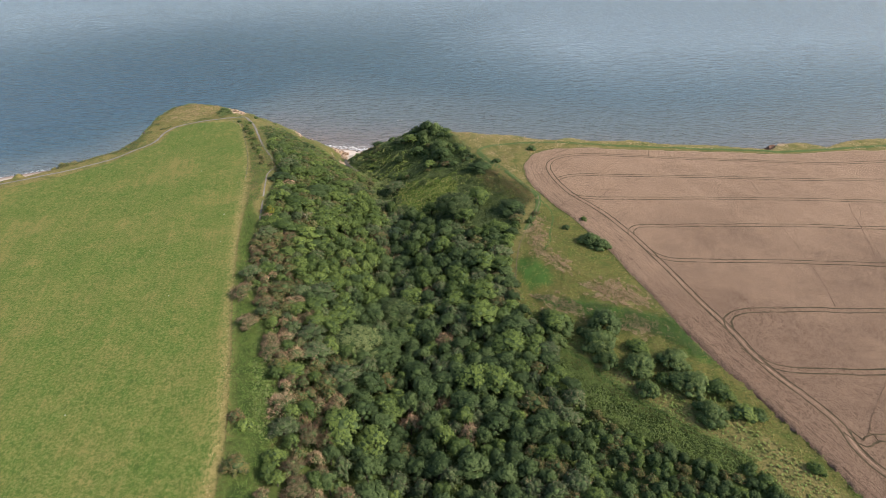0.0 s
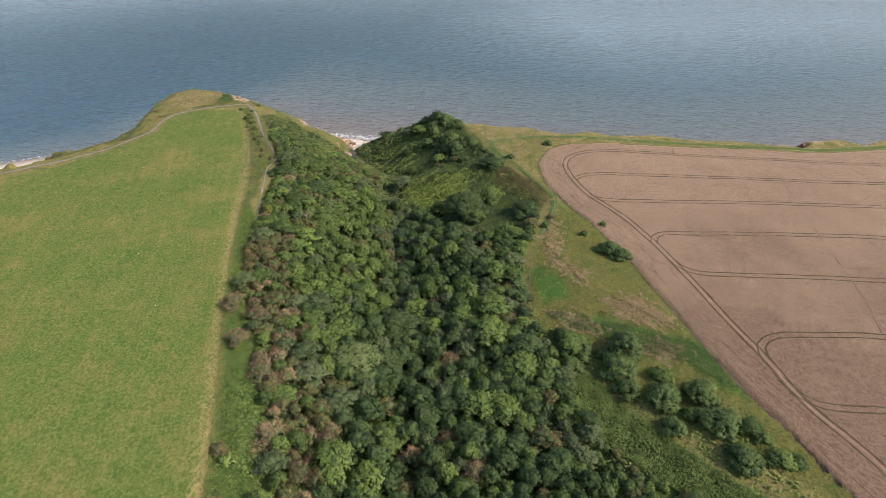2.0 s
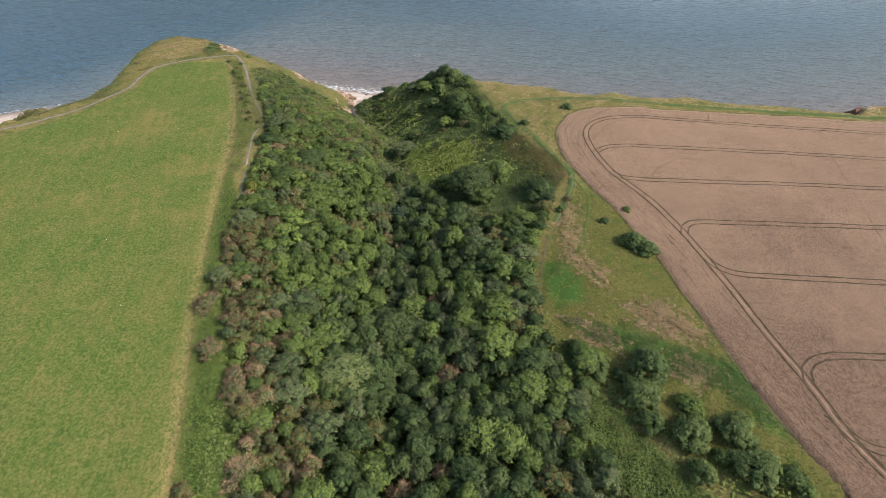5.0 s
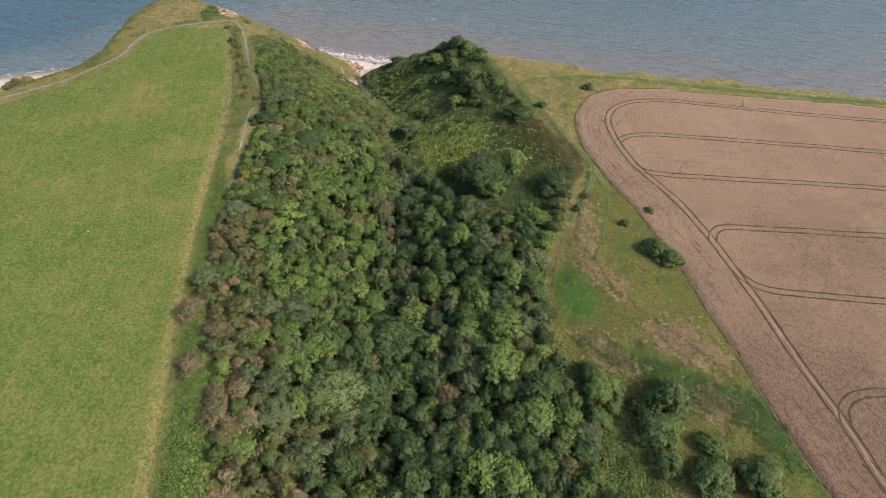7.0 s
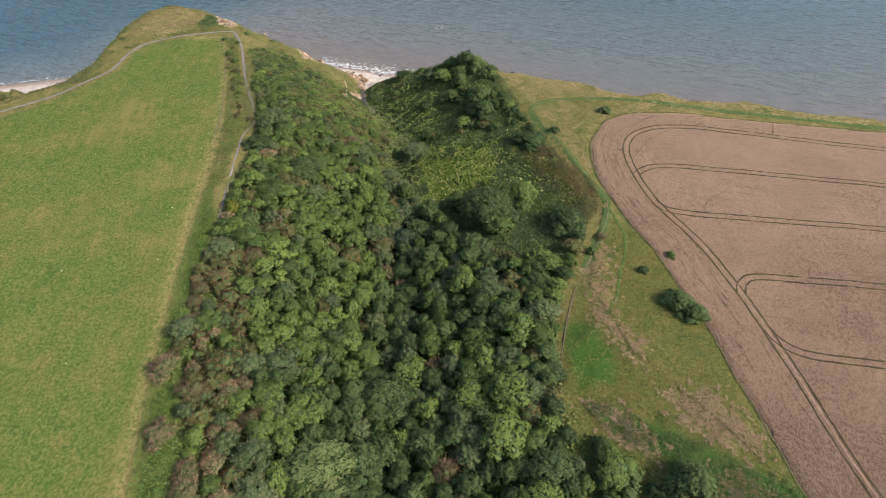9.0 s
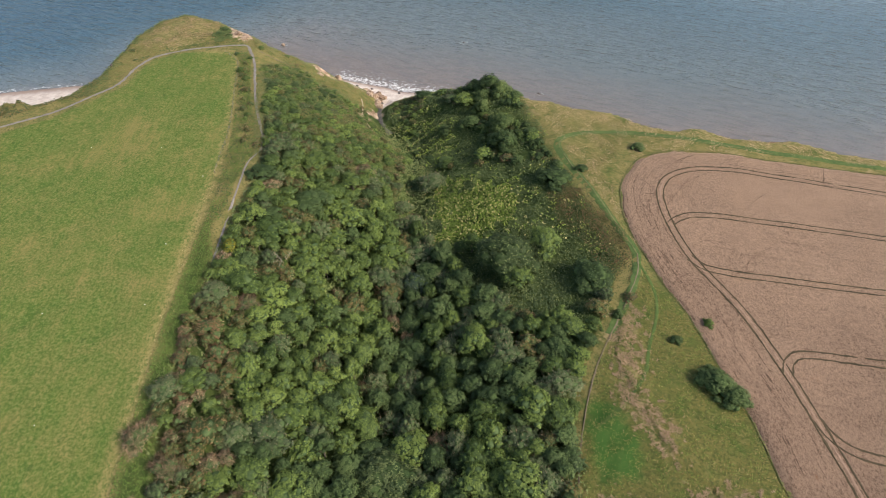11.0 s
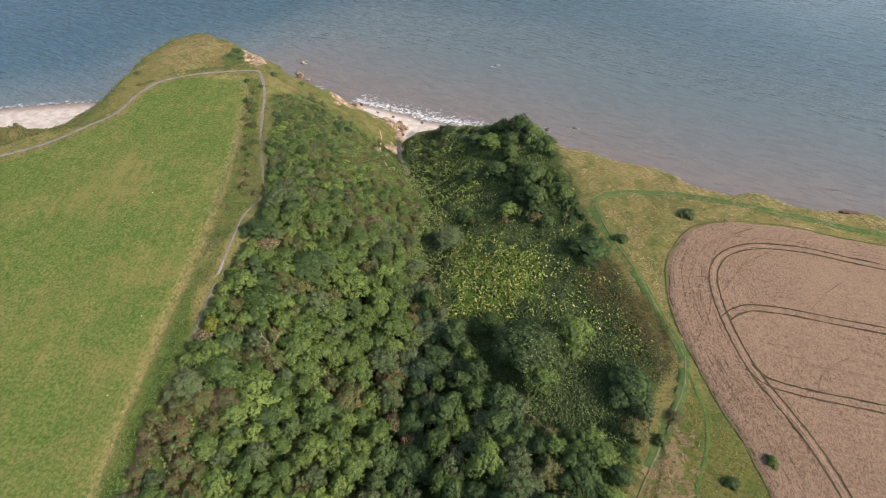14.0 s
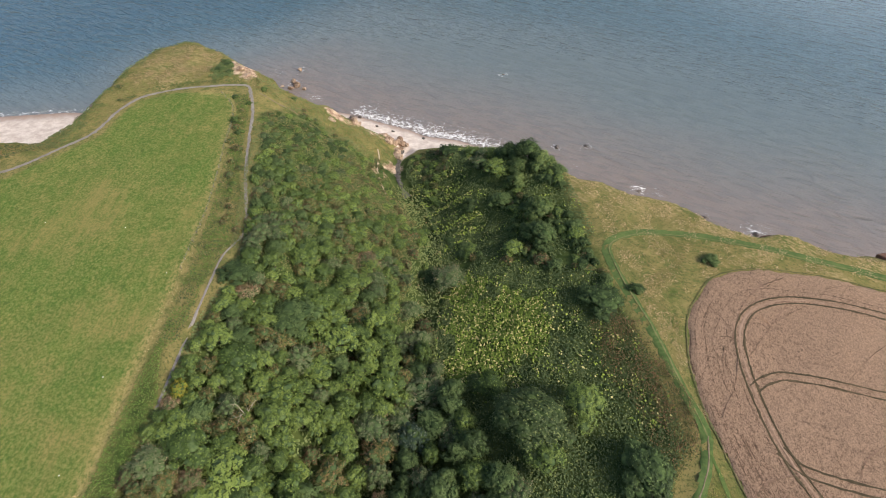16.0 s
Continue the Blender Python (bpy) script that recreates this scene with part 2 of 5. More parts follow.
    rock = k.math("MULTIPLY", rock, k.ramp(k.attr("bare"), 0.08, 0.3))
    col = k.mix(rock, col, rockc)
    sand = k.mix(k.ramp(k.noise(0.25, 6.0, 0.75), 0.35, 0.65), (0.5, 0.41, 0.35), (0.7, 0.62, 0.55))
    wet = k.ramp(k.attr("level"), -33.2, -32.2)
    sand = k.mix(wet, (0.24, 0.16, 0.125), sand)
    col = k.mix(k.ramp(k.math("ADD", k.attr("level"), k.math("MULTIPLY", wob, 0.25)), -29.2, -30.2), col, sand)
    h = k.math("ADD", k.math("MULTIPLY", fine, 0.5), k.math("MULTIPLY", mid, 0.6))
    near = k.ramp(k.attr("pasture"), -1, 1, 0.8, 0.3)
    bump = k.node("Bump", Strength=near, Distance=0.5, Height=h)
    return k.done(col, 0.95, bump.outputs[0], 0.1)


def crop_material():
    """Ripe wheat: drill rows along the field's edge on the headland and across it further in, speckled, with lodged patches."""
    k = Mat("ripe wheat")
    edge = k.attr("edge")
    sep = k.node("SeparateXYZ", Vector=k.coords())
    turn = k.ramp(edge, 11.5, 13.0)
    back = k.math("SUBTRACT", 1.0, turn)
    speck = k.noise(3.2, 4.0, 0.9, k.coords(1.3, 0.9, 1))
    clod = k.noise(1.3, 6.0, 0.8, k.coords(1.5, 1.0, 1, 0.03))
    big = k.noise(0.03, 4.0, 0.6)
    f = k.math("ADD", k.math("MULTIPLY", clod, 0.45), k.math("MULTIPLY", speck, 0.55))
    ripe = k.ramp(k.math("ADD", sep.outputs["Y"], k.math("MULTIPLY", k.math("SUBTRACT", big, 0.5), 120.0)), 120.0, 225.0)
    grain = k.ramp(f, 0.41, 0.57)
    col = k.mix(grain, (0.078, 0.049, 0.033), (0.235, 0.155, 0.107))
    col = k.mix(ripe, col, k.mix(grain, (0.108, 0.071, 0.047), (0.33, 0.219, 0.149)))
    col = k.mix(k.math("MULTIPLY", k.ramp(big, 0.4, 0.7), 0.25), col, (0.34, 0.23, 0.155))
    lodged = k.ramp(k.noise(0.11, 6.0, 0.75, k.coords(1, 1, 1, 0.5), 0.4), 0.62, 0.76)
    col = k.mix(k.math("MULTIPLY", lodged, 0.55), col, (0.2, 0.1, 0.05))
    # missed drill rows: thin broken lines, along the edge on the headland and along the tramlines further in
    rim = k.node("CombineXYZ", X=k.math("MULTIPLY", edge, 1.5), Y=k.math("MULTIPLY", sep.outputs["Y"], 0.06))
    lines = k.math("ADD", k.math("MULTIPLY", k.noise(1.0, 3.0, 0.6, rim.outputs[0]), back), k.math("MULTIPLY", k.noise(1.0, 3.0, 0.6, k.coords(0.06, 1.3, 1, 0.03)), turn))
    broken = k.ramp(k.noise(0.8, 5.0, 0.8), 0.42, 0.56)
    gaps = k.math("MULTIPLY", k.math("MULTIPLY", k.ramp(lines, 0.55, 0.64), broken), k.math("ADD", 0.3, k.math("MULTIPLY", back, 0.5)))
    col = k.mix(gaps, col, (0.06, 0.038, 0.025))
    k.put(k.b.inputs["Sheen Weight"], 0.38)
    k.put(k.b.inputs["Sheen Roughness"], 0.4)
    k.put(k.b.inputs["Sheen Tint"], (0.9, 0.66, 0.46))
    return k.done(col, 0.95, k.bump(f, 0.7, 0.35), 0.1)


def water_material():
    k = Mat("sea water")
    shore = k.attr("shore")
    drift = k.math("MULTIPLY", k.math("SUBTRACT", k.noise(0.006, 4.0, 0.6, k.coords(0.5, 1.6, 1)), 0.5), 260.0)
    d = k.math("ADD", k.attr("clear"), k.math("MULTIPLY", drift, 0.0025))
    col = k.mix(k.ramp(d, 0.1, 1.05), (0.205, 0.17, 0.152), (0.135, 0.162, 0.166))
    col = k.mix(k.ramp(d, 0.75, 2.3), col, (0.062, 0.112, 0.138))
    # the bright horizon sky mirrored offshore, painted into the water colour
    col = k.mix(k.math("MULTIPLY", k.ramp(k.attr("sky_tint"), 0.0, 1.0), 0.9), col, (0.3, 0.38, 0.435))
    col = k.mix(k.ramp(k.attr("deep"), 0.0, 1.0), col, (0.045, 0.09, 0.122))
    w1 = k.noise(0.06, 3.0, 0.55, k.coords(0.8, 1.5, 1, 0.2), 0.2)
    w2 = k.noise(0.21, 3.0, 0.5, k.coords(0.5, 1.5, 1, 0.25), 0.3)
    w3 = k.noise(0.6, 4.0, 0.65, k.coords(0.75, 1.3, 1, 0.35), 0.2)
    # slight wave shading painted into the colour, on top of the bump
    col = k.mix(k.math("MULTIPLY", k.ramp(w2, 0.46, 0.6), 0.16), col, (0.07, 0.095, 0.108))
    h = k.math("ADD", k.math("MULTIPLY", w1, 0.8), k.math("ADD", k.math("MULTIPLY", w2, 1.9), k.math("MULTIPLY", w3, 0.22)))
    # breaking water
    lace = k.noise(0.55, 6.0, 0.75, k.coords(1, 1.2, 1), 0.6)
    foam = k.ramp(k.math("ADD", k.attr("foam"), k.math("MULTIPLY", k.math("SUBTRACT", lace, 0.5), 2.4)), 0.45, 1.05)
    cap = k.math("MULTIPLY", k.ramp(k.noise(0.06, 2.0, 0.5), 0.62, 0.7), k.ramp(k.noise(0.35, 5.0, 0.7, k.coords(0.7, 2.2, 1, 0.3)), 0.74, 0.78))
    foam = k.math("MAXIMUM", foam, k.math("MULTIPLY", cap, 0.6))
    col = k.mix(foam, col, (0.8, 0.8, 0.79))
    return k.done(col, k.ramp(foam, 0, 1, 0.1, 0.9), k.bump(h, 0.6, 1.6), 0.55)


GROUND, CROP, WATER = ground_material(), crop_material(), water_material()

# ---- the lie of the land ----
SEA = -33.0
W_RIM = [(-30, -60), (-40, 40), (-46, 71), (-51, 99), (-58, 130), (-65, 150), (-71, 185), (-73, 215), (-74, 240), (-84, 262), (-92, 283), (-100, 300), (-106, 312)]
E_RIM = [(130, -60), (102, 40), (87, 70), (80, 98), (73, 120), (60, 140), (43, 158), (35, 178), (38, 195), (42, 210), (36, 224), (31, 237), (25, 250), (20, 263), (14, 278), (7, 291)]
AXIS = [(0, -60, -10), (-4, 30, -13), (-7, 80, -15), (-13, 140, -17), (-17, 190, -19), (-24, 230, -20.5), (-31, 272, -23), (-42, 291, -26), (-52, 305, -28), (-56, 318, -30), (-60, 345, -33)]
EDGE = [(-4500, -600), (-600, 60), (-330, 150), (-230, 196), (-192, 225), (-176, 240), (-158, 263), (-155, 276), (-158, 296), (-160, 312), (-158, 328), (-150, 337), (-132, 333), (-118, 325), (-106, 316), (-92, 309), (-80, 302), (-60, 301), (-34, 303), (-22, 303), (-10, 299), (4, 294), (12, 289), (18, 289.5), (27, 285.5), (38, 285), (44, 282), (48, 278), (55, 275.5), (61, 274), (66, 277), (71, 276.5), (78, 273.5), (91, 273), (100, 276), (115, 270.5), (138, 269), (150, 266), (167, 262), (175, 271), (190, 272), (197, 266), (214, 276), (236, 280), (320, 286), (700, 330), (4500, 600)]
BASE = [(-4500, -480), (-600, 150), (-330, 245), (-262, 268), (-226, 286), (-206, 294), (-186, 293), (-172, 299), (-171, 312), (-173, 328), (-168, 345), (-156, 354), (-142, 354), (-124, 350), (-108, 343), (-92, 341), (-76, 337), (-65, 334), (-53, 331), (-38, 333), (-12, 328), (12, 320), (27, 315), (40, 312), (52, 306), (64, 301), (80, 301), (104, 300), (120, 296), (150, 289), (168, 282), (180, 292), (200, 287), (216, 297), (240, 300), (320, 308), (700, 360), (4500, 640)]


def seg_dist(px, py, line, closed=False):
    """Distance to a polyline, with the nearest stretch and the share along it."""
    best = np.full(px.shape, 1e9)
    idx, par = np.zeros(px.shape, int), np.zeros(px.shape)
    pts = list(line) + ([line[0]] if closed else [])
    for i in range(len(pts) - 1):
        ax, ay, bx, by = pts[i][0], pts[i][1], pts[i + 1][0], pts[i + 1][1]
        dx, dy = bx - ax, by - ay
        t = np.clip(((px - ax) * dx + (py - ay) * dy) / (dx * dx + dy * dy), 0, 1)
        d = np.hypot(px - ax - t * dx, py - ay - t * dy)
        m = d < best
        best[m], idx[m], par[m] = d[m], i, t[m]
    return best, idx, par


def inside(px, py, poly):
    r = np.zeros(px.shape, bool)
    j = len(poly) - 1
    for i in range(len(poly)):
        (xi, yi), (xj, yj) = poly[i][:2], poly[j][:2]
        if yi != yj:
            r ^= ((yi > py) != (yj > py)) & (px < (xj - xi) * (py - yi) / (yj - yi) + xi)
        j = i
    return r


def signed(px, py, poly):
    d = seg_dist(px, py, poly, True)[0]
    return np.where(inside(px, py, poly), d, -d)


def wave(px, py, size, seed):
    """Smooth value noise in -1..1, made with sums of sines of turned directions."""
    r = np.random.default_rng(seed)
    v = np.zeros(px.shape)
    for _ in range(9):
        a, k, p = r.uniform(0, 6.283), r.uniform(0.6, 1.7) * 6.283 / size, r.uniform(0, 6.283)
        v = v + np.sin((px * np.cos(a) + py * np.sin(a)) * k + p)
    return v / 4.0


def beach_fall(px):
    """How steeply the beach runs out into the sea."""
    return np.interp(px, (-215, -195, -175, -150, -100, -60, 0), (0.088, 0.08, 0.2, 0.5, 0.22, 0.17, 0.25))


SPUR = [(-166, 243, -2), (-176, 254, -4.5), (-187, 264, -8.5), (-198, 272, -14), (-209, 279, -21)]
LAND = EDGE + [(4500, -4500), (-4500, -4500)]
SHORE_LAND = BASE + [(4500, -4500), (-4500, -4500)]
RAVINE = W_RIM + [(-104, 330), (-95, 350), (-60, 362), (10, 345)] + E_RIM[::-1]


def height(px, py):
    px, py = np.asarray(px, float), np.asarray(py, float)
    top = 0.5 * wave(px, py, 130, 3) + 0.12 * wave(px, py, 25, 4)
    # the headland rises a little towards its brow
    top = top + 0.6 * np.exp(-(((px + 146) / 12) ** 2 + ((py - 324) / 12) ** 2))
    # the wheat field lies a little higher
    e = np.clip((px - 30) / 40, 0, 1)
    top = top + 0.95 * e * e * (3 - 2 * e)
    on = inside(px, py, LAND)
    d_e, d_b = seg_dist(px, py, EDGE)[0], seg_dist(px, py, BASE)[0]
    d_e = np.where(on, 0, d_e)
    within = inside(px, py, SHORE_LAND)
    v = np.where(within, d_e / (d_e + d_b + 1e-6), 1.0)
    v = np.clip(v + (0.05 * wave(px, py, 13, 8) + 0.06 * wave(px, py, 27, 9)) * np.sin(v * 3.1416), 0, 1)
    coast = top * (1 - v) - 30.6 * np.where(px > 0, v ** 0.95, v ** (np.interp(px, (-140, -122, -118), (1.0, 0.88, 1.15)) + np.interp(px, (-152, -140), (0.95, 0.0)) * np.clip((py - 278) / 14, 0, 1)))
    coast = np.where(within, coast, -30.6 - beach_fall(px) * d_b)
    # a grassy spur runs down to the beach below the coast path
    d_s, i_s, t_s = seg_dist(px, py, SPUR)
    crest = np.array([a[2] for a in SPUR])
    crest = crest[i_s] * (1 - t_s) + crest[i_s + 1] * t_s
    spur = crest + 0.9 * wave(px, py, 11, 14) - 0.75 * np.maximum(d_s - 3, 0) - 0.02 * d_s ** 2
    coast = np.where(d_s < 30, np.maximum(coast, spur), coast)
    # a steep bank under the western rim of the headland
    s = np.clip(v / 0.13, 0, 1)
    coast = coast - np.clip((-148 - px) / 6, 0, 1) * np.clip((py - 262) / 14, 0, 1) * s * s * (3 - 2 * s) * (1 - v) * (3.2 + 1.2 * wave(px, py, 14, 16))
    # gullies in the seaward faces
    coast = coast + np.where((px < -110) & (v > 0.02) & (v < 0.98), 1.5 * np.sin(v * 3.1416) * wave(px, py, 9, 15), 0)
    coast = np.maximum(coast, -46)
    d_a, ia, ta = seg_dist(px, py, AXIS)
    za = np.array([a[2] for a in AXIS])
    floor = za[ia] * (1 - ta) + za[np.minimum(ia + 1, len(AXIS) - 1)] * ta
    d_r = np.minimum(seg_dist(px, py, W_RIM)[0], seg_dist(px, py, E_RIM)[0])
    d_a = np.maximum(d_a - 1.2, 0)
    u = np.clip(d_a / (d_a + d_r + 1e-6), 0, 1)
    deep = (1 - u) ** 1.25
    rav = floor * deep * (1 + 0.06 * wave(px, py, 30, 12)) + top * (1 - deep) + 0.5 * wave(px, py, 9, 5) * np.sin(np.clip(u, 0, 1) * 3.1416)
    rav = np.where(inside(px, py, RAVINE), rav, top)
    k = 1.5
    h = np.clip(0.5 + 0.5 * (coast - rav) / k, 0, 1)
    low = coast * (1 - h) + rav * h - k * h * (1 - h)
    # the grassy shoulder of the knoll over the stream mouth
    low = low + 2.4 * np.clip(d_a / 10, 0, 1) * np.exp(-(((px + 28) / 13) ** 2 + ((py - 308) / 9) ** 2))
    return np.where(within, np.where(inside(px, py, RAVINE) | (v > 0), low, top), coast)


def z_at(x, y):
    return float(height(np.array([x]), np.array([y]))[0])


def steps(lo, hi, step, far_lo, far_hi, grow=1.22):
    a = list(np.arange(lo, hi + 1e-6, step))
    s, x, up = step, hi, []
    while x < far_hi:
        s *= grow
        x += s
        up.append(min(x, far_hi))
    s, x, down = step, lo, []
    while x > far_lo:
        s *= grow
        x -= s
        down.append(max(x, far_lo))
    return np.array(down[::-1] + a + up)


def grid_mesh(name, xs, ys, zf, keep=None):
    gx, gy = np.meshgrid(xs, ys)
    px, py = gx.ravel(), gy.ravel()
    nx, ny = len(xs), len(ys)
    i = np.arange(nx * ny).reshape(ny, nx)
    quads = np.stack([i[:-1, :-1], i[:-1, 1:], i[1:, 1:], i[1:, :-1]], -1).reshape(-1, 4)
    pz = zf(px, py)
    return px, py, pz, quads


def quick_mesh(name, verts, faces, smooth=True):
    """A mesh from arrays; all faces have the same number of corners."""
    verts, faces = np.asarray(verts, np.float32), np.asarray(faces, np.int32)
    me = bpy.data.meshes.new(name)
    n, c = faces.shape
    me.vertices.add(len(verts))
    me.vertices.foreach_set("co", verts.ravel())
    me.loops.add(n * c)
    me.loops.foreach_set("vertex_index", faces.ravel())
    me.polygons.add(n)
    me.polygons.foreach_set("loop_start", np.arange(0, n * c, c, dtype=np.int32))
    if smooth:
        me.polygons.foreach_set("use_smooth", np.ones(n, bool))
    me.update(calc_edges=True)
    return me


def float_attr(me, name, values):
    a = me.attributes.new(name, "FLOAT", "POINT")
    a.data.foreach_set("value", np.asarray(values, np.float32))


PASTURE = [(-42, -200), (-45, 60), (-49, 86), (-56.5, 116), (-64, 142), (-71, 169), (-78, 198), (-85, 230), (-90, 250), (-99, 275), (-107, 296), (-113, 306), (-122, 304.5), (-133, 301), (-142, 293.5), (-143, 285), (-142, 272), (-148, 260), (-156, 246), (-170, 231), (-190, 216), (-230, 186), (-330, 140), (-600, 50), (-4400, -700), (-4400, -4400), (-42, -4400)]
WOOD_W = [(-32, -60), (-36, 60), (-38, 90), (-42.5, 108), (-50, 126), (-61, 147), (-66, 170), (-67.5, 190), (-69.5, 213), (-72, 236)]
WOOD = WOOD_W + [(-82, 258), (-90, 280), (-98, 297), (-88, 312), (-66, 308), (-58, 322), (-46, 326), (-10, 312), (4, 296), (14, 270), (22, 252), (33, 226), (38, 210), (33, 190), (27, 172), (25, 150), (31, 128), (38, 117), (46, 106), (54, 96), (64, 88), (72, 76), (92, 40), (120, -60)]

STRIP = [(-43, 58), (-47, 84), (-55, 114), (-63, 141), (-70, 168), (-76, 196), (-76, 205), (-69, 192), (-65, 170), (-60, 147), (-49, 126), (-41.5, 108), (-37, 90), (-35, 60)]

STRAW = [[(35, 181), (42, 180), (39, 171), (42, 166), (46, 161), (45, 154), (39, 160), (34, 169)], [(47, 149), (58, 150), (66, 141), (66, 135), (59, 136), (51, 140)], [(31, 146), (38, 145), (47, 137), (44, 134), (37, 137)], [(55, 131), (61, 132), (65, 125), (59, 122), (55, 126)], [(31, 184), (36, 186), (39, 194), (42, 192), (40, 182), (35, 178)]]
NETTLE = [(29, 148), (39, 144), (50, 139), (63, 133), (71, 129), (78, 108), (70, 112), (64, 122), (53, 127), (45, 134), (36, 139)]
MEADOW = [(26, 152), (28, 140), (36, 126), (52, 108), (72, 92), (86, 68), (92, 60), (84, 90), (78, 104), (70, 126), (66, 146), (62, 172), (57, 186), (48, 200), (44, 206), (38, 194), (30, 172)]
xs = steps(-264, 246, 1.25, -4500, 4500)
ys = steps(34, 374, 1.25, -4500, 4500)
gx, gy, gz, quads = grid_mesh("ground", xs, ys, height)
me = quick_mesh("ground", np.stack([gx, gy, gz], 1), quads)
float_attr(me, "pasture", np.clip(signed(gx, gy, PASTURE), -30, 30))
float_attr(me, "wooded", np.clip(np.maximum(signed(gx, gy, WOOD), signed(gx, gy, STRIP)), -30, 30))
float_attr(me, "level", gz)
float_attr(me, "litter", np.maximum.reduce([14 - 0.9 * np.hypot(gx + 143, gy - 318) + 5 * wave(gx, gy, 17, 61), *(np.clip(signed(gx, gy, p) + 0.6, -30, 30) for p in STRAW), np.where(gx > 8, 5.5 - 0.7 * seg_dist(gx, gy, EDGE)[0] + 3.5 * wave(gx, gy, 15, 62), -30)]))
float_attr(me, "lush", np.clip(np.maximum(signed(gx, gy, NETTLE), signed(gx, gy, [(28, 166), (35, 167), (39, 158), (39, 149), (31, 149), (28, 156)])) + 1.0, -30, 30))
float_attr(me, "verge", np.where(gx > -125, 2.2 - np.abs(signed(gx, gy, PASTURE) - 0.6), -5.0))
bare = np.zeros(gx.shape)
for bx, by, br, amount in ((-118, 323, 3.6, 1.5), (-113.5, 319.5, 3, 1.3), (-123, 326, 2.5, 1.2), (-84, 326, 4.5, 1.2), (-77, 333, 6, 1.3), (-92, 338, 8, 0.8), (-60, 306, 3, 1.0), (-57, 314, 4, 0.8), (84, 300, 6, 0.8), (100, 296, 9, 0.9), (172, 275, 8, 1.2), (192, 280, 8, 0.9), (-68, 331, 6, 0.8), (60, 312, 7, 0.5)):
    bare = np.maximum(bare, amount * np.exp(-((gx - bx) ** 2 + (gy - by) ** 2) / (br * br)))
float_attr(me, "bare", bare)
float_attr(me, "meadow", np.clip(signed(gx, gy, MEADOW), -30, 30))
me.materials.append(GROUND)
ground = tagged(new("ground", me), "green clifftop land with a wooded ravine, grassy cliffs and beach", "ground", kind="structure")

# ---- sea ----
sxs, sys_ = steps(-300, 260, 2.5, -4700, 4700), steps(255, 460, 2.5, 60, 4700)
wx, wy, wz, quads = grid_mesh("sea", sxs, sys_, lambda x, y: np.full(x.shape, SEA))
me = quick_mesh("water", np.stack([wx, wy, wz], 1), quads)
shore = np.where(inside(wx, wy, SHORE_LAND), 0, seg_dist(wx, wy, BASE)[0])
float_attr(me, "shore", shore)
float_attr(me, "clear", shore / np.interp(wx, (-260, -170, -120, 0, 200, 700), (35, 40, 90, 90, 85, 110)))
out = shore - 2.4 / beach_fall(wx)
line = 0.62 * np.exp(-((out - 1.5) / 3.2) ** 2)
west = np.where(wx < -150, 0.9, np.where(wx < 0, np.where(wx < -92, 0.25, 0.8), 0.22))
foam = line * west + np.where(wx < -10, 0.46 * np.exp(-((out - 7) / 7.0) ** 2) * (wx > -90), 0)
for fx, fy, fr, amount in ((-124, 371, 6, 0.8), (-127, 384, 4, 0.9), (-138, 379, 6, 0.6), (-28, 406, 3.4, 1.0), (4, 351, 4, 0.8), (16, 355, 4, 0.8), (38, 331, 5, 0.9), (45, 331, 4, 0.7), (79, 317, 6, 0.9), (100, 311, 5, 0.7), (62, 322, 5, 0.6), (12, 340, 7, 0.4), (-110, 362, 6, 0.7)):
    foam = np.maximum(foam, 0.72 * amount * np.exp(-((wx - fx) ** 2 + (wy - fy) ** 2) / (fr * fr)))
float_attr(me, "foam", foam)
# share of the painted sky reflection, growing offshore and to the right
float_attr(me, "sky_tint", np.maximum(0.8 * np.clip((shore - 60) / 330, 0, 1) * np.clip((wx + 150) / 300, 0, 1), 0.85 * np.clip((shore - 200) / 500, 0, 1)))
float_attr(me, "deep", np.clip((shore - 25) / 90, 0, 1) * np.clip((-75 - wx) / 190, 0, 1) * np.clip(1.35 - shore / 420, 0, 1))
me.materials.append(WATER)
sea = tagged(new("water", me), "calm grey-blue sea, brown with sand near the shore", "sea", kind="structure")

# ---- crop field, wheel ruts and paths ----
CROP_EDGE = [(46, 255), (51, 259), (58, 261.5), (73, 263), (93, 261.5), (121, 260), (143, 258.5), (160, 256), (176, 256), (200, 261), (230, 263), (330, 268), (440, 272), (440, -60), (128, -60), (104, 38), (87, 71), (84.5, 81), (81.5, 90), (78.5, 101), (74.5, 111), (70.5, 125), (67, 142), (64, 153), (62, 164), (58, 176), (53, 192), (49, 200), (45.5, 209), (42, 219), (40, 229), (40, 240), (42, 247)]


def smooth_line(pts, step=1.0):
    """A rounded line through the points, at even steps (Catmull-Rom)."""
    p = np.array(pts, float)
    p = np.vstack([2 * p[0] - p[1], p, 2 * p[-1] - p[-2]])
    out = []
    for i in range(1, len(p) - 2):
        n = max(2, int(np.hypot(*(p[i + 1] - p[i])[:2]) / step))
        for t in np.arange(n) / n:
            out.append(0.5 * (2 * p[i] + (p[i + 1] - p[i - 1]) * t + (2 * p[i - 1] - 5 * p[i] + 4 * p[i + 1] - p[i + 2]) * t * t + (3 * p[i] - p[i - 1] - 3 * p[i + 1] + p[i + 2]) * t ** 3))
    out.append(p[-2])
    return np.array(out)


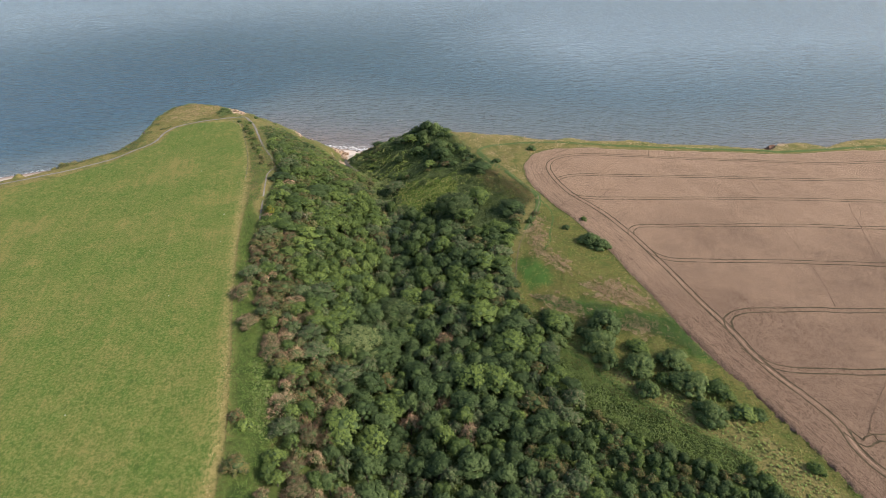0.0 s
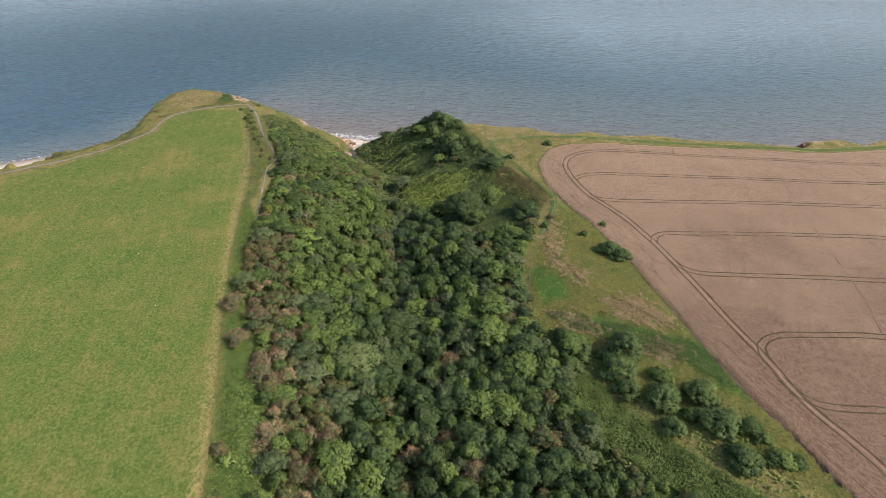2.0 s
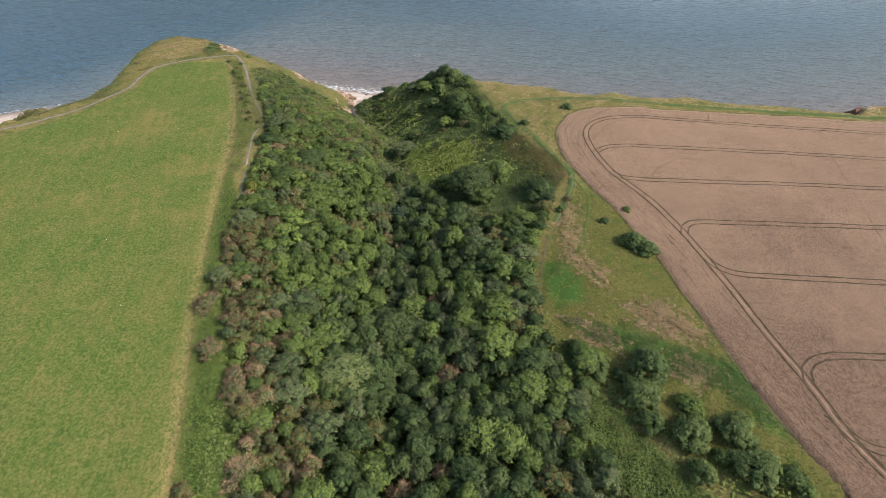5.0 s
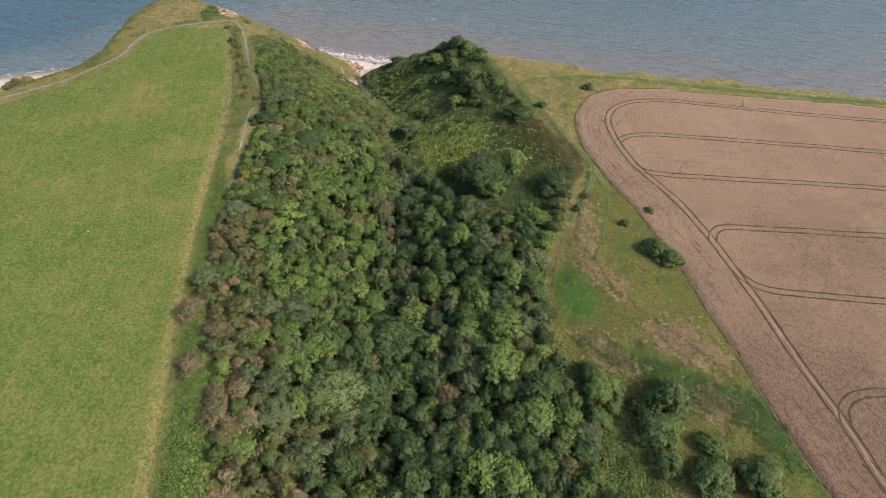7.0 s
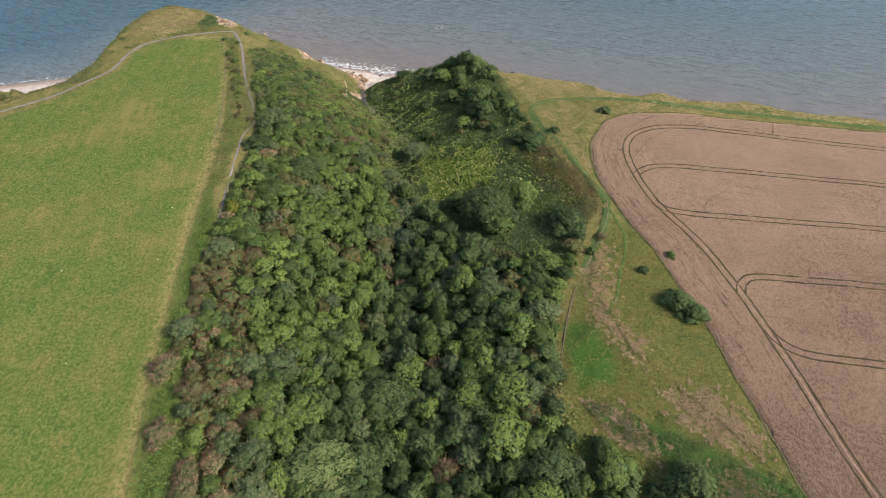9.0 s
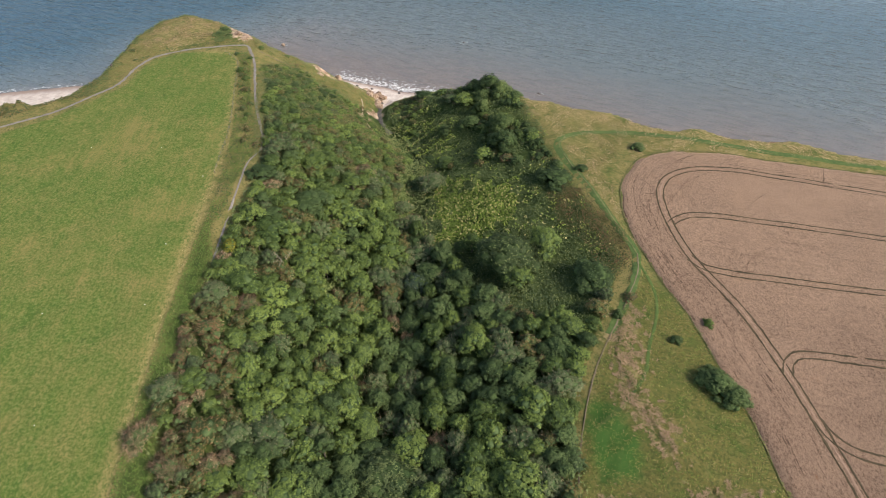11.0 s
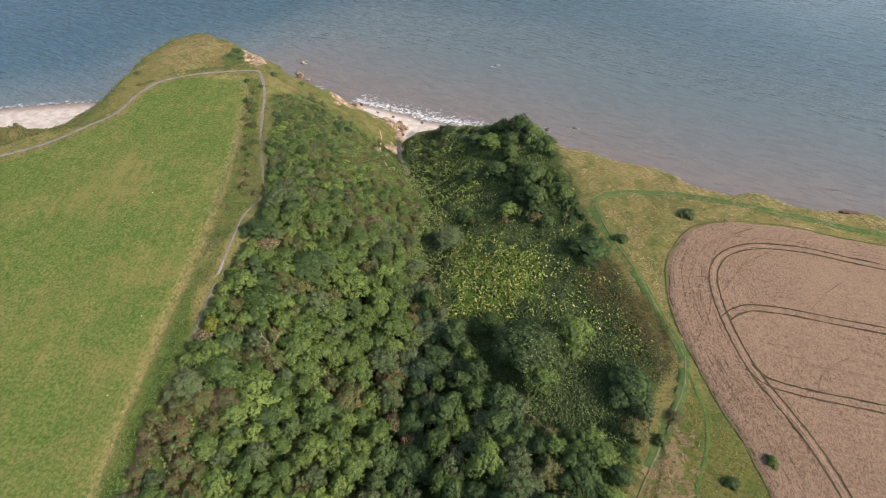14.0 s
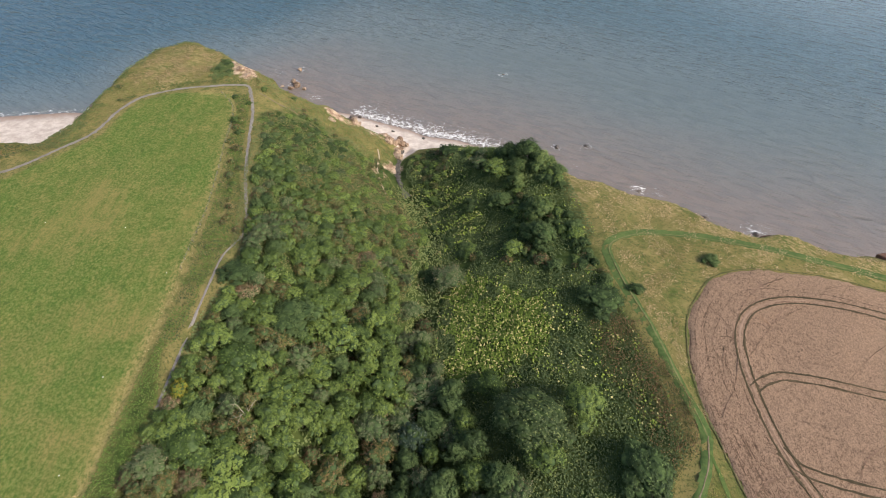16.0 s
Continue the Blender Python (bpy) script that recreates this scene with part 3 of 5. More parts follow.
CROP_H = 0.4
cxs, cys = np.concatenate([np.arange(36, 250, 1.0), np.arange(250, 442, 4.0)]), np.concatenate([np.arange(-60, 56, 4.0), np.arange(56, 272, 1.0)])
gx, gy, gz, quads = grid_mesh("crop", cxs, cys, height)
sd = signed(gx, gy, CROP_EDGE)
use = (sd[quads] > np.where(gy[quads] < 60, -3.0, -0.75)).all(1)
used = np.unique(quads[use])
remap = -np.ones(len(gx), int)
remap[used] = np.arange(len(used))
vx, vy, vs = gx[used].copy(), gy[used].copy(), sd[used]
gxp, gyp = signed(vx + 0.05, vy, CROP_EDGE) - vs, signed(vx, vy + 0.05, CROP_EDGE) - vs
gl = np.hypot(gxp, gyp) + 1e-9
rim = vs < np.where(vy < 58, 1.9, 0.45)
ragged = vs + 0.3 * wave(vx, vy, 3.1, 32) + 0.2 * wave(vx, vy, 1.3, 33)
vx[rim] -= (ragged * gxp / gl)[rim]
vy[rim] -= (ragged * gyp / gl)[rim]
vz = height(vx, vy) + np.where(rim, -0.1, CROP_H + 0.05 * wave(vx, vy, 7, 31))
me = quick_mesh("crop", np.stack([vx, vy, vz], 1), remap[quads[use]])
float_attr(me, "edge", np.where(rim, 0, vs))
me.materials.append(CROP)
crop = tagged(new("crop_field", me), "ripe pinkish-brown wheat field beside the ravine", "field", kind="structure")


def ribbon(name, pts, width, lift, material, base=0.0, wobble=0.15, step=1.0, seed=0, smooth=True, over=0.0):
    """A strip laid along a line on the land, a little dished, with uneven edges."""
    c = smooth_line(pts, step) if smooth else np.array(pts, float)
    d = np.gradient(c, axis=0)
    n = np.stack([-d[:, 1], d[:, 0]], 1) / (np.hypot(d[:, 0], d[:, 1])[:, None] + 1e-9)
    r = np.random.default_rng(seed + len(c))
    rows = []
    for s in (-0.5, -0.25, 0.25, 0.5):
        w = s * width * (1 + wobble * r.normal(size=len(c)) * (abs(s) > 0.3)) + base
        q = c + n * w[:, None]
        rows.append(np.column_stack([q, height(q[:, 0], q[:, 1]) + lift - (0.03 if abs(s) > 0.3 else 0) + over]))
    k = len(c)
    verts = np.concatenate(rows)
    i = np.arange(k - 1)
    faces = np.concatenate([np.stack([a * k + i, a * k + i + 1, (a + 1) * k + i + 1, (a + 1) * k + i], 1)[:, ::-1] for a in range(3)])
    me = quick_mesh(name, verts, faces)
    me.materials.append(material)
    return me


def tramline(pts, wheels=(-1.0, 1.0), width=0.45, seed=0, pale=False):
    ob = tagged(new("tramline"), "pair of dark tractor wheel ruts through ripe wheat", "wheel track", group="tramlines in the wheat")
    for j, w in enumerate(wheels):
        child = new("rut", ribbon("rut", pts, width, CROP_H + 0.06, RUT_SOIL_SHADE, base=w, wobble=0.3, seed=seed + j))
        child.parent = ob
    if pale:
        child = new("flattened_strip", ribbon("flattened_strip", pts, 0.5, CROP_H + 0.05, RUT_PALE, base=0, wobble=0.3, seed=seed + 9))
        child.parent = ob
    return ob


MAIN_TRAM = [(118, 40), (96, 75), (94, 89), (91, 98), (86.5, 109), (84, 124), (80, 141), (76.7, 159), (71, 181), (65.5, 196), (57.5, 210), (53, 223.5), (51.2, 236), (53, 244), (58, 249.5), (67, 253), (80, 253.3), (103, 251), (140, 247), (180, 243.5), (214, 247.5), (260, 251)]
tramline(MAIN_TRAM, pale=True, seed=1)
tramline([(52.8, 225), (56, 228), (62, 230), (84, 229.5), (121, 227), (156, 224.3), (199, 226), (260, 229)], seed=11)
tramline([(56, 212), (61, 208.3), (78, 207.2), (112, 206), (145, 204), (185, 204.3), (260, 205)], seed=21)
tramline([(71.8, 178), (73.5, 182), (79, 184.2), (102, 183.5), (134, 182.3), (168, 181), (260, 180)], seed=31)
tramline([(74.5, 168), (77.5, 163), (84, 160.3), (102, 159), (130, 157.3), (151, 156.3), (260, 155)], seed=41)
tramline([(84, 123), (85.5, 128), (90, 131.3), (98, 132.2), (115, 132), (134, 131.3), (240, 131)], seed=51)
tramline([(84.5, 116), (87.5, 109.5), (93, 107), (107, 106.3), (117, 106), (220, 105)], seed=61)
tramline([(94.5, 87), (96.5, 83.5), (100, 85), (112, 85), (220, 84)], seed=71)


def animal_track(pts, width=0.35, seed=0):
    ob = new("crop_trail", ribbon("crop_trail", pts, width * 0.62, CROP_H + 0.055, TRAIL, wobble=0.6, seed=seed))
    return tagged(ob, "narrow dark trail trodden through ripe wheat", "trail", group="trails in the wheat")


animal_track([(167, 201), (163, 193), (160, 184), (152, 164), (144, 145), (136, 128)], 0.6, 5)
animal_track([(170, 198), (164, 189), (157, 172), (148, 150)], 0.3, 6)
animal_track([(138, 228), (132, 196), (128, 172), (124, 147), (116, 119), (112, 105)], 0.35, 11)
animal_track([(104.5, 260), (102, 251.5)], 0.5, 13)


def path(name, pts, width, material, label, lift=0.1, wobble=0.12):
    return tagged(new(name, ribbon(name, pts, width, lift, material, wobble=wobble, seed=len(pts))), label, "path", kind="structure")


L_PATH = [(-260, 178), (-200, 216), (-172, 236), (-158, 249), (-150, 262), (-145, 273), (-145, 287), (-142, 296), (-133, 303.5), (-122, 308.5), (-113, 312), (-109.5, 311.5), (-105, 305), (-100, 296), (-95, 284), (-89, 270), (-83, 258), (-77, 247), (-75, 240), (-76.5, 233), (-75, 224), (-73, 213), (-70.5, 200), (-68.5, 190)]
path("path_stone", L_PATH[:13], 1.2, PATH_STONE, "pale gritty coast path winding round the headland", wobble=0.2)
path("path_leg", L_PATH[12:19], 0.9, PATH_STONE, "pale gritty path beside the wood", 0.104, 0.25)
path("path_lower", L_PATH[18:], 0.6, PATH_STONE, "narrow grit path running down beside the wood")
R_GRASS = [(240, 271), (176, 259.5), (160, 260), (122, 264), (91, 266.7), (75, 268.5), (62, 270), (47, 271), (32, 270), (25, 267), (21, 263), (21.5, 258), (26, 248), (32.5, 235), (38, 222), (42, 213), (41.5, 204), (38, 194), (34, 184)]
path("path_grass", R_GRASS, 2.3, PATH_GRASS, "mown green grass path along the ravine edge", 0.09, 0.07)
path("path_earth", [(42.6, 212), (42, 205), (39, 196), (35, 186), (31, 176), (28.5, 166), (27, 156), (26.5, 148)], 0.3, PATH_EARTH, "bare earth footpath along the wood", 0.12, 0.4)
path("path_worn", [(91, 266.2), (75, 268), (62, 269.4), (47, 270.4), (32, 269.4), (25.5, 266.5), (21.6, 262.5), (22, 258), (26.5, 248), (33, 235), (38.5, 222), (42.5, 212)], 0.35, PATH_FAINT, "thin worn line in the grass path", 0.125, 0.5)
path("path_green", [(42.5, 209), (45.5, 200), (45.5, 192), (42.5, 181), (41, 174), (36, 166), (30, 160)], 0.75, TRACK_GRASS, "green grass track across the rough meadow", 0.09, 0.15)
path("path_bank", [(30.5, 128.6), (34.5, 123.2), (41.4, 116.6), (47.4, 105.8), (53.3, 98.3), (59.4, 91.4), (70, 80)], 0.8, TRACK_GRASS, "grassy trod along the bank above the bramble", 0.3, 0.5)
path("path_chalk", [(-104, 309), (-97, 307.5), (-90, 308), (-84, 306)], 0.6, PATH_EARTH, "bare trodden track below the headland", 0.1, 0.4)

animal_track([(116, 104), (105, 93), (98, 85)], 0.5, 19)

animal_track([(53.2, 233.7), (56.2, 238.9), (59.1, 243.7), (64.4, 252.1)], 0.45, 40)
animal_track([(59.1, 243.7), (62.7, 247.2), (67.9, 251.4)], 0.3, 41)
animal_track([(43.9, 247.6), (47.6, 243.6), (49.8, 239.5)], 0.3, 42)
animal_track([(47.0, 237.3), (48.5, 237.8), (50.0, 237.4)], 0.4, 43)
animal_track([(47.5, 242.9), (45.8, 238.4), (45.1, 234.7), (46.4, 231.0)], 0.35, 44)
animal_track([(47.6, 234.6), (47.0, 231.1), (47.0, 228.0), (47.4, 224.1)], 0.4, 45)
animal_track([(48.8, 223.8), (50.3, 231.9), (50.1, 237.4), (50.9, 241.8), (53.0, 247.8), (57.5, 254.7), (64.4, 259.9)], 0.5, 46)
animal_track([(56.8, 260.2), (56.2, 258.9), (58.5, 255.6)], 0.35, 47)
animal_track([(79.4, 261.6), (79.6, 261.0), (78.2, 258.7)], 0.4, 48)
animal_track([(73.9, 258.4), (78.9, 260.5), (82.3, 261.2)], 0.35, 49)
animal_track([(73.1, 232.0), (79.0, 239.3), (83.6, 243.9)], 0.25, 50)
animal_track([(59.4, 255.2), (62.3, 258.7), (63.6, 260.6)], 0.3, 51)
animal_track([(43.2, 231.4), (46.4, 231.0), (49.1, 228.5)], 0.25, 52)
animal_track([(50.2, 201.2), (51.4, 203.2), (53.7, 205.3), (58.6, 207.5)], 0.7, 60)
animal_track([(45.6, 216.5), (46.8, 219.7), (49.0, 224.5)], 0.6, 61)
animal_track([(69.8, 209.1), (71.4, 213.0), (75.3, 216.9), (78.8, 219.4)], 0.4, 62)

# strip of weeds that also carries the shadow of the standing wheat
path("field_edge", CROP_EDGE[20:] + CROP_EDGE[:10], 0.3, EDGE_WEED_SHADOW, "line of weeds and painted shadow along the edge of the wheat", 0.16, 0.7)


def fence(pts, gap=3.2):
    """Weathered posts with two strands of wire along the pasture."""
    ob = tagged(new("fence"), "weathered wooden post and wire fence along the pasture", "fence")
    c = smooth_line(pts, 0.4)
    run = np.concatenate([[0], np.cumsum(np.hypot(*np.diff(c, axis=0).T))])
    at = np.arange(0, run[-1], gap)
    x, y = np.interp(at, run, c[:, 0]), np.interp(at, run, c[:, 1])
    z = height(x, y)
    bm = bmesh.new()
    bmesh.ops.create_cone(bm, cap_ends=True, segments=7, radius1=0.075, radius2=0.065, depth=1.5)
    me = bpy.data.meshes.new("post")
    bm.to_mesh(me)
    bm.free()
    me.materials.append(WOOD_POST)
    for i in range(len(x)):
        p = new("post", me)
        p.parent = ob
        p.matrix_basis = pose(x[i], y[i], z[i] + 0.5, rng.uniform(-4, 4), rng.uniform(-4, 4), rng.uniform(0, 90))
    for h in (0.65, 1.1):
        vs, fs = tube(np.column_stack([x, y, z + h]), [0.012] * len(x), 3)
        w = new("wire", quick_mesh("wire", vs, fs))
        w.data.materials.append(WIRE)
        w.parent = ob
    return ob

# ---- trees and shrubs ----
ICO = bmesh.new()
bmesh.ops.create_icosphere(ICO, subdivisions=1, radius=1.0)
ICO_V = np.array([v.co[:] for v in ICO.verts])
ICO_F = np.array([[v.index for v in f.verts] for f in ICO.faces])
ICO.free()


def leaves(centres, normals, size, r):
    """Three-cornered leaves or sprays, one island each."""
    n = len(centres)
    nor = normals / (np.linalg.norm(normals, axis=1)[:, None] + 1e-9)
    t = r.normal(size=(n, 3))
    t -= nor * (t * nor).sum(1)[:, None]
    t /= np.linalg.norm(t, axis=1)[:, None] + 1e-9
    b = np.cross(nor, t)
    s = (size * 0.82 * r.uniform(0.55, 1.4, n))[:, None]
    w = r.uniform(0.6, 0.95, n)[:, None]
    v = np.stack([centres - t * s * 0.7 + b * s * w, centres - t * s * 0.8 - b * s * w, centres + t * s * 0.95], 1).reshape(-1, 3)
    return v, np.arange(3 * n).reshape(-1, 3)


def crown_mesh(name, seed, radius, low, top, lobes, n, size, leaf, core=SHADE_CORE, twigs=0, dome=0.7, tuft=0.42, long=1.0, lobe=(0.17, 0.34), thin=0.04):
    """A crown of overlapping lobes, each set with leafy tufts: uneven in outline, with gaps."""
    r = np.random.default_rng(seed)
    cs, rs = [], []
    for i in range(lobes):
        a, q = i * 2.4 + r.uniform(-0.7, 0.7), math.sqrt((i + 0.5) / lobes) * r.uniform(0.75, 1.15)
        rr = radius * r.uniform(*lobe) * (1.25 if i < lobes // 4 else 1.0)
        d = q * (radius - rr * 0.6)
        up = top - rr - (top - low) * dome * min(q, 1) ** 2 * 0.8 + r.uniform(-0.16, 0.08) * (top - low)
        cs.append((d * math.cos(a), d * math.sin(a), max(up, low + rr * 0.6)))
        rs.append(rr)
    cs, rs = np.array(cs), np.array(rs)
    nt = n // 7
    pick = r.choice(len(rs), nt * 3, p=rs ** 2 / (rs ** 2).sum())
    dirs = r.normal(size=(nt * 3, 3))
    dirs[:, 2] = np.where(dirs[:, 2] < -0.35, -dirs[:, 2], dirs[:, 2])
    dirs /= np.linalg.norm(dirs, axis=1)[:, None]
    pos = cs[pick] + dirs * (rs[pick] * r.uniform(0.84, 1.16, nt * 3))[:, None]
    dist = np.linalg.norm(pos[:, None] - cs[None], axis=2) / rs[None]
    dist[np.arange(nt * 3), pick] = 9
    ok = np.where(dist.min(1) > 0.86)[0][:nt]
    tc, td = np.repeat(pos[ok], 7, 0), np.repeat(dirs[ok], 7, 0)
    k = len(tc)
    u = r.normal(size=(k, 3))
    u /= np.linalg.norm(u, axis=1)[:, None]
    u += td * 0.5
    lp = tc + u * (tuft * np.repeat(r.uniform(0.6, 1.25, len(ok)), 7) * r.uniform(0.4, 1.0, k))[:, None]
    tilt = u * 0.6 + td * 0.8 + r.normal(size=(k, 3)) * 0.4 + np.array([0, 0, 0.35])
    v, f = leaves(lp, tilt, size, r)
    vs, fs, ms = [v], [f], [np.zeros(len(f), int)]
    # shading normals follow the rounded tufts, so that a crown reads as soft domes
    dome_n = lp - np.array([0, 0, low])
    dome_n /= np.linalg.norm(dome_n, axis=1)[:, None] + 1e-9
    ns = [np.repeat(td * 0.55 + dome_n * 0.3 + tilt * 0.3, 3, 0)]
    base = len(v)
    # closed filler lumps in the lobes, coloured dark to give shade in the gaps
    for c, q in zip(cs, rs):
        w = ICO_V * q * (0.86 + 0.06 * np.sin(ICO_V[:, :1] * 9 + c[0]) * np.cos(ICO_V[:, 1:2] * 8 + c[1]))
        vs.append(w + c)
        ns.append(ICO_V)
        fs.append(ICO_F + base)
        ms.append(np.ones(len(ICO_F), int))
        base += len(ICO_V)
    if twigs:
        at = r.integers(0, len(cs), twigs)
        out = cs[at] * np.array([1, 1, 0]) / radius
        d = out * 0.7 + r.normal(size=(twigs, 3)) * 0.3 + np.array([0, 0, 0.8])
        d /= np.linalg.norm(d, axis=1)[:, None]
        p0 = cs[at] + d * (rs[at] * 0.5)[:, None] + r.normal(size=(twigs, 3)) * (rs[at] * 0.35)[:, None]
        ln = (r.uniform(0.7, 1.5, twigs) * long)[:, None]
        sd_ = np.cross(d, r.normal(size=(twigs, 3)))
        sd_ /= np.linalg.norm(sd_, axis=1)[:, None]
        tv = np.stack([p0 - sd_ * thin, p0 + sd_ * thin, p0 + d * ln], 1).reshape(-1, 3)
        vs.append(tv)
        ns.append(np.repeat(d * 0.4 + np.array([0.5, -0.1, 0.8]), 3, 0))
        fs.append(np.arange(3 * twigs).reshape(-1, 3) + base)
        ms.append(np.full(twigs, 2))
        base += 3 * twigs
    me = quick_mesh(name, np.concatenate(vs), np.concatenate(fs))
    ns = np.concatenate(ns)
    me.normals_split_custom_set_from_vertices(ns / (np.linalg.norm(ns, axis=1)[:, None] + 1e-9))
    me.materials.append(leaf)
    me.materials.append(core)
    if twigs:
        me.materials.append(TWIG)
    me.polygons.foreach_set("material_index", np.concatenate(ms).astype(np.int32))
    return me


def tube(points, radii, sides=6):
    """A tapered limb along points."""
    pts = np.array(points, float)
    d = np.gradient(pts, axis=0)
    vs, fs = [], []
    for p, t, q in zip(pts, d, radii):
        t = t / (np.linalg.norm(t) + 1e-9)
        a = np.cross(t, (0.31, 0.92, 0.2))
        a /= np.linalg.norm(a)
        b = np.cross(t, a)
        for i in range(sides):
            w = 6.283 * i / sides
            vs.append(p + (a * math.cos(w) + b * math.sin(w)) * q)
    for j in range(len(pts) - 1):
        for i in range(sides):
            k = (i + 1) % sides
            fs.append((j * sides + i, j * sides + k, (j + 1) * sides + k, (j + 1) * sides + i))
    return np.array(vs), np.array(fs)


def trunk_mesh(name, seed, low, top, radius, girth, limbs=4, material=BARK):
    r = np.random.default_rng(seed)
    parts = [tube([(0, 0, -1.2), (0.05, 0, low * 0.5), (r.uniform(-0.2, 0.2), r.uniform(-0.2, 0.2), low), (r.uniform(-0.4, 0.4), r.uniform(-0.4, 0.4), low + (top - low) * 0.7)], (girth * 1.35, girth, girth * 0.85, girth * 0.25))]
    for i in range(limbs):
        a = i * 6.283 / limbs + r.uniform(-0.4, 0.4)
        q = radius * r.uniform(0.5, 0.75)
        parts.append(tube([(0, 0, low * 0.8), (q * 0.5 * math.cos(a), q * 0.5 * math.sin(a), low + (top - low) * 0.25), (q * math.cos(a), q * math.sin(a), low + (top - low) * 0.55)], (girth * 0.6, girth * 0.42, girth * 0.12), 5))
    vs, fs, base = [], [], 0
    for v, f in parts:
        vs.append(v)
        fs.append(f + base)
        base += len(v)
    me = quick_mesh(name, np.concatenate(vs), np.concatenate(fs))
    me.materials.append(material)
    return me


def tree_kind(name, label, category, group, seed, radius, low, top, lobes, n, size, leaf, girth=0.22, twigs=0, dome=0.7, tuft=0.42, long=1.0, lobe=(0.17, 0.34), thin=0.04):
    """One tree or shrub at the origin, with its trunk and crown, to be copied."""
    ob = tagged(new(name), label, category, group)
    a = new("trunk", trunk_mesh("trunk", seed, low + 0.4, top, radius, girth))
    b = new("crown", crown_mesh("crown", seed, radius, low, top, lobes, n, size, leaf, twigs=twigs, dome=dome, tuft=tuft, long=long, lobe=lobe, thin=thin, core=SHADE_CORE if leaf in (LEAF_DARK, LEAF_BLUE, LEAF_MID) else SHADE_CORE_PALE))
    a.parent = b.parent = ob
    return ob


def rock_mesh(name, seed, size, material, flat=0.7):
    """A broken block: a cut and roughened lump."""
    r = np.random.default_rng(seed)
    bm = bmesh.new()
    bmesh.ops.create_icosphere(bm, subdivisions=3, radius=1.0)
    cuts = r.normal(size=(9, 3))
    cuts /= np.linalg.norm(cuts, axis=1)[:, None]
    for v in bm.verts:
        c = np.array(v.co)
        for n in cuts:
            over = c @ n - r.uniform(0.6, 0.62)
            if over > 0:
                c = c - n * over
        c = c * (1 + 0.07 * math.sin(c[0] * 9 + seed) * math.cos(c[1] * 8)) * np.array([1, 1, flat])
        v.co = Vector(c * size)
    me = bpy.data.meshes.new(name)
    bm.to_mesh(me)
    bm.free()
    me.materials.append(material)
    return me


KINDS = {}


def kinds(key, count, *args, **kw):
    name, label, category, group, seed = args[:5]
    KINDS[key] = [tree_kind(name, label, category, group, seed + i, *args[5:], **kw) for i in range(count)]


kinds("big", 2, "large_sycamore_tree", "large dark green broadleaf tree with a broad many-lobed crown", "tree", "large trees of the wood", 90, 6.4, 3.0, 10.5, 46, 6000, 0.23, LEAF_MID, girth=0.4, tuft=0.5)
kinds("dark", 3, "sycamore_tree", "dark green broadleaf tree with a full crown in the ravine wood", "tree", "dark trees of the wood", 100, 3.8, 2.2, 8.6, 26, 2100, 0.22, LEAF_DARK, girth=0.28)
kinds("blue", 1, "whitebeam_tree", "blue-grey dark broadleaf tree in the ravine bottom", "tree", "blue-grey trees", 110, 4.2, 2.2, 8.6, 28, 2200, 0.22, LEAF_BLUE, girth=0.28)
kinds("green", 4, "ash_tree", "mid-green leafy broadleaf tree in the ravine wood", "tree", "green trees of the wood", 120, 3.8, 2.0, 8.0, 26, 2100, 0.22, LEAF_GREEN)
kinds("bright", 3, "young_ash_tree", "bright yellow-green broadleaf tree in the ravine wood", "tree", "bright trees of the wood", 140, 3.6, 1.8, 7.6, 22, 1900, 0.22, LEAF_BRIGHT, tuft=0.46)
kinds("grey", 3, "willow_tree", "grey-green willow with feathery upright foliage", "tree", "willows of the wood", 160, 3.6, 1.8, 7.4, 28, 1800, 0.2, LEAF_GREY, twigs=160, thin=0.025)
kinds("olive", 2, "hawthorn_tree", "olive-green hawthorn turning brown in places", "tree", "hawthorns of the wood", 180, 3.4, 1.2, 6.2, 24, 1500, 0.2, LEAF_OLIVE, twigs=260, thin=0.022)
kinds("tan", 3, "dry_elder_tree", "half-bare tree with tan twigs and thin leaves", "tree", "dry trees of the wood edge", 200, 3.4, 1.2, 5.8, 22, 900, 0.18, LEAF_TAN, twigs=1300, long=1.15, thin=0.028)
kinds("rust", 2, "rust_shrub", "rust-brown shrub with withered leaves", "shrub", "brown shrubs", 220, 2.4, 0.3, 3.6, 16, 900, 0.16, LEAF_RUST, girth=0.12, twigs=160, thin=0.02, tuft=0.3, lobe=(0.27, 0.42), dome=0.9)
kinds("bush", 3, "scrub_bush", "dense rounded green scrub bush on the slope", "shrub", "scrub on the slopes", 240, 2.6, 0.1, 3.2, 16, 1000, 0.2, LEAF_GREEN, girth=0.12, tuft=0.35, lobe=(0.27, 0.42), dome=0.9)
kinds("darkbush", 2, "blackthorn_bush", "dense dark green thorn bush on the slope", "shrub", "dark thorn bushes", 260, 2.6, 0.1, 3.2, 16, 1000, 0.19, LEAF_DARK, girth=0.12, tuft=0.33, lobe=(0.27, 0.42), dome=0.9)
kinds("greybush", 2, "gorse_bush", "dull grey-green low bush on the slope", "shrub", "dull bushes on the slopes", 280, 2.4, 0.1, 2.6, 15, 800, 0.18, LEAF_GREY, girth=0.1, twigs=40, tuft=0.33, lobe=(0.27, 0.42), dome=0.9)
kinds("olivebush", 2, "bramble_bush", "olive-green bramble bush on the slope", "shrub", "bramble bushes", 300, 2.4, 0.1, 2.4, 15, 800, 0.18, LEAF_OLIVE, girth=0.1, twigs=30, tuft=0.33, lobe=(0.27, 0.42), dome=0.9)
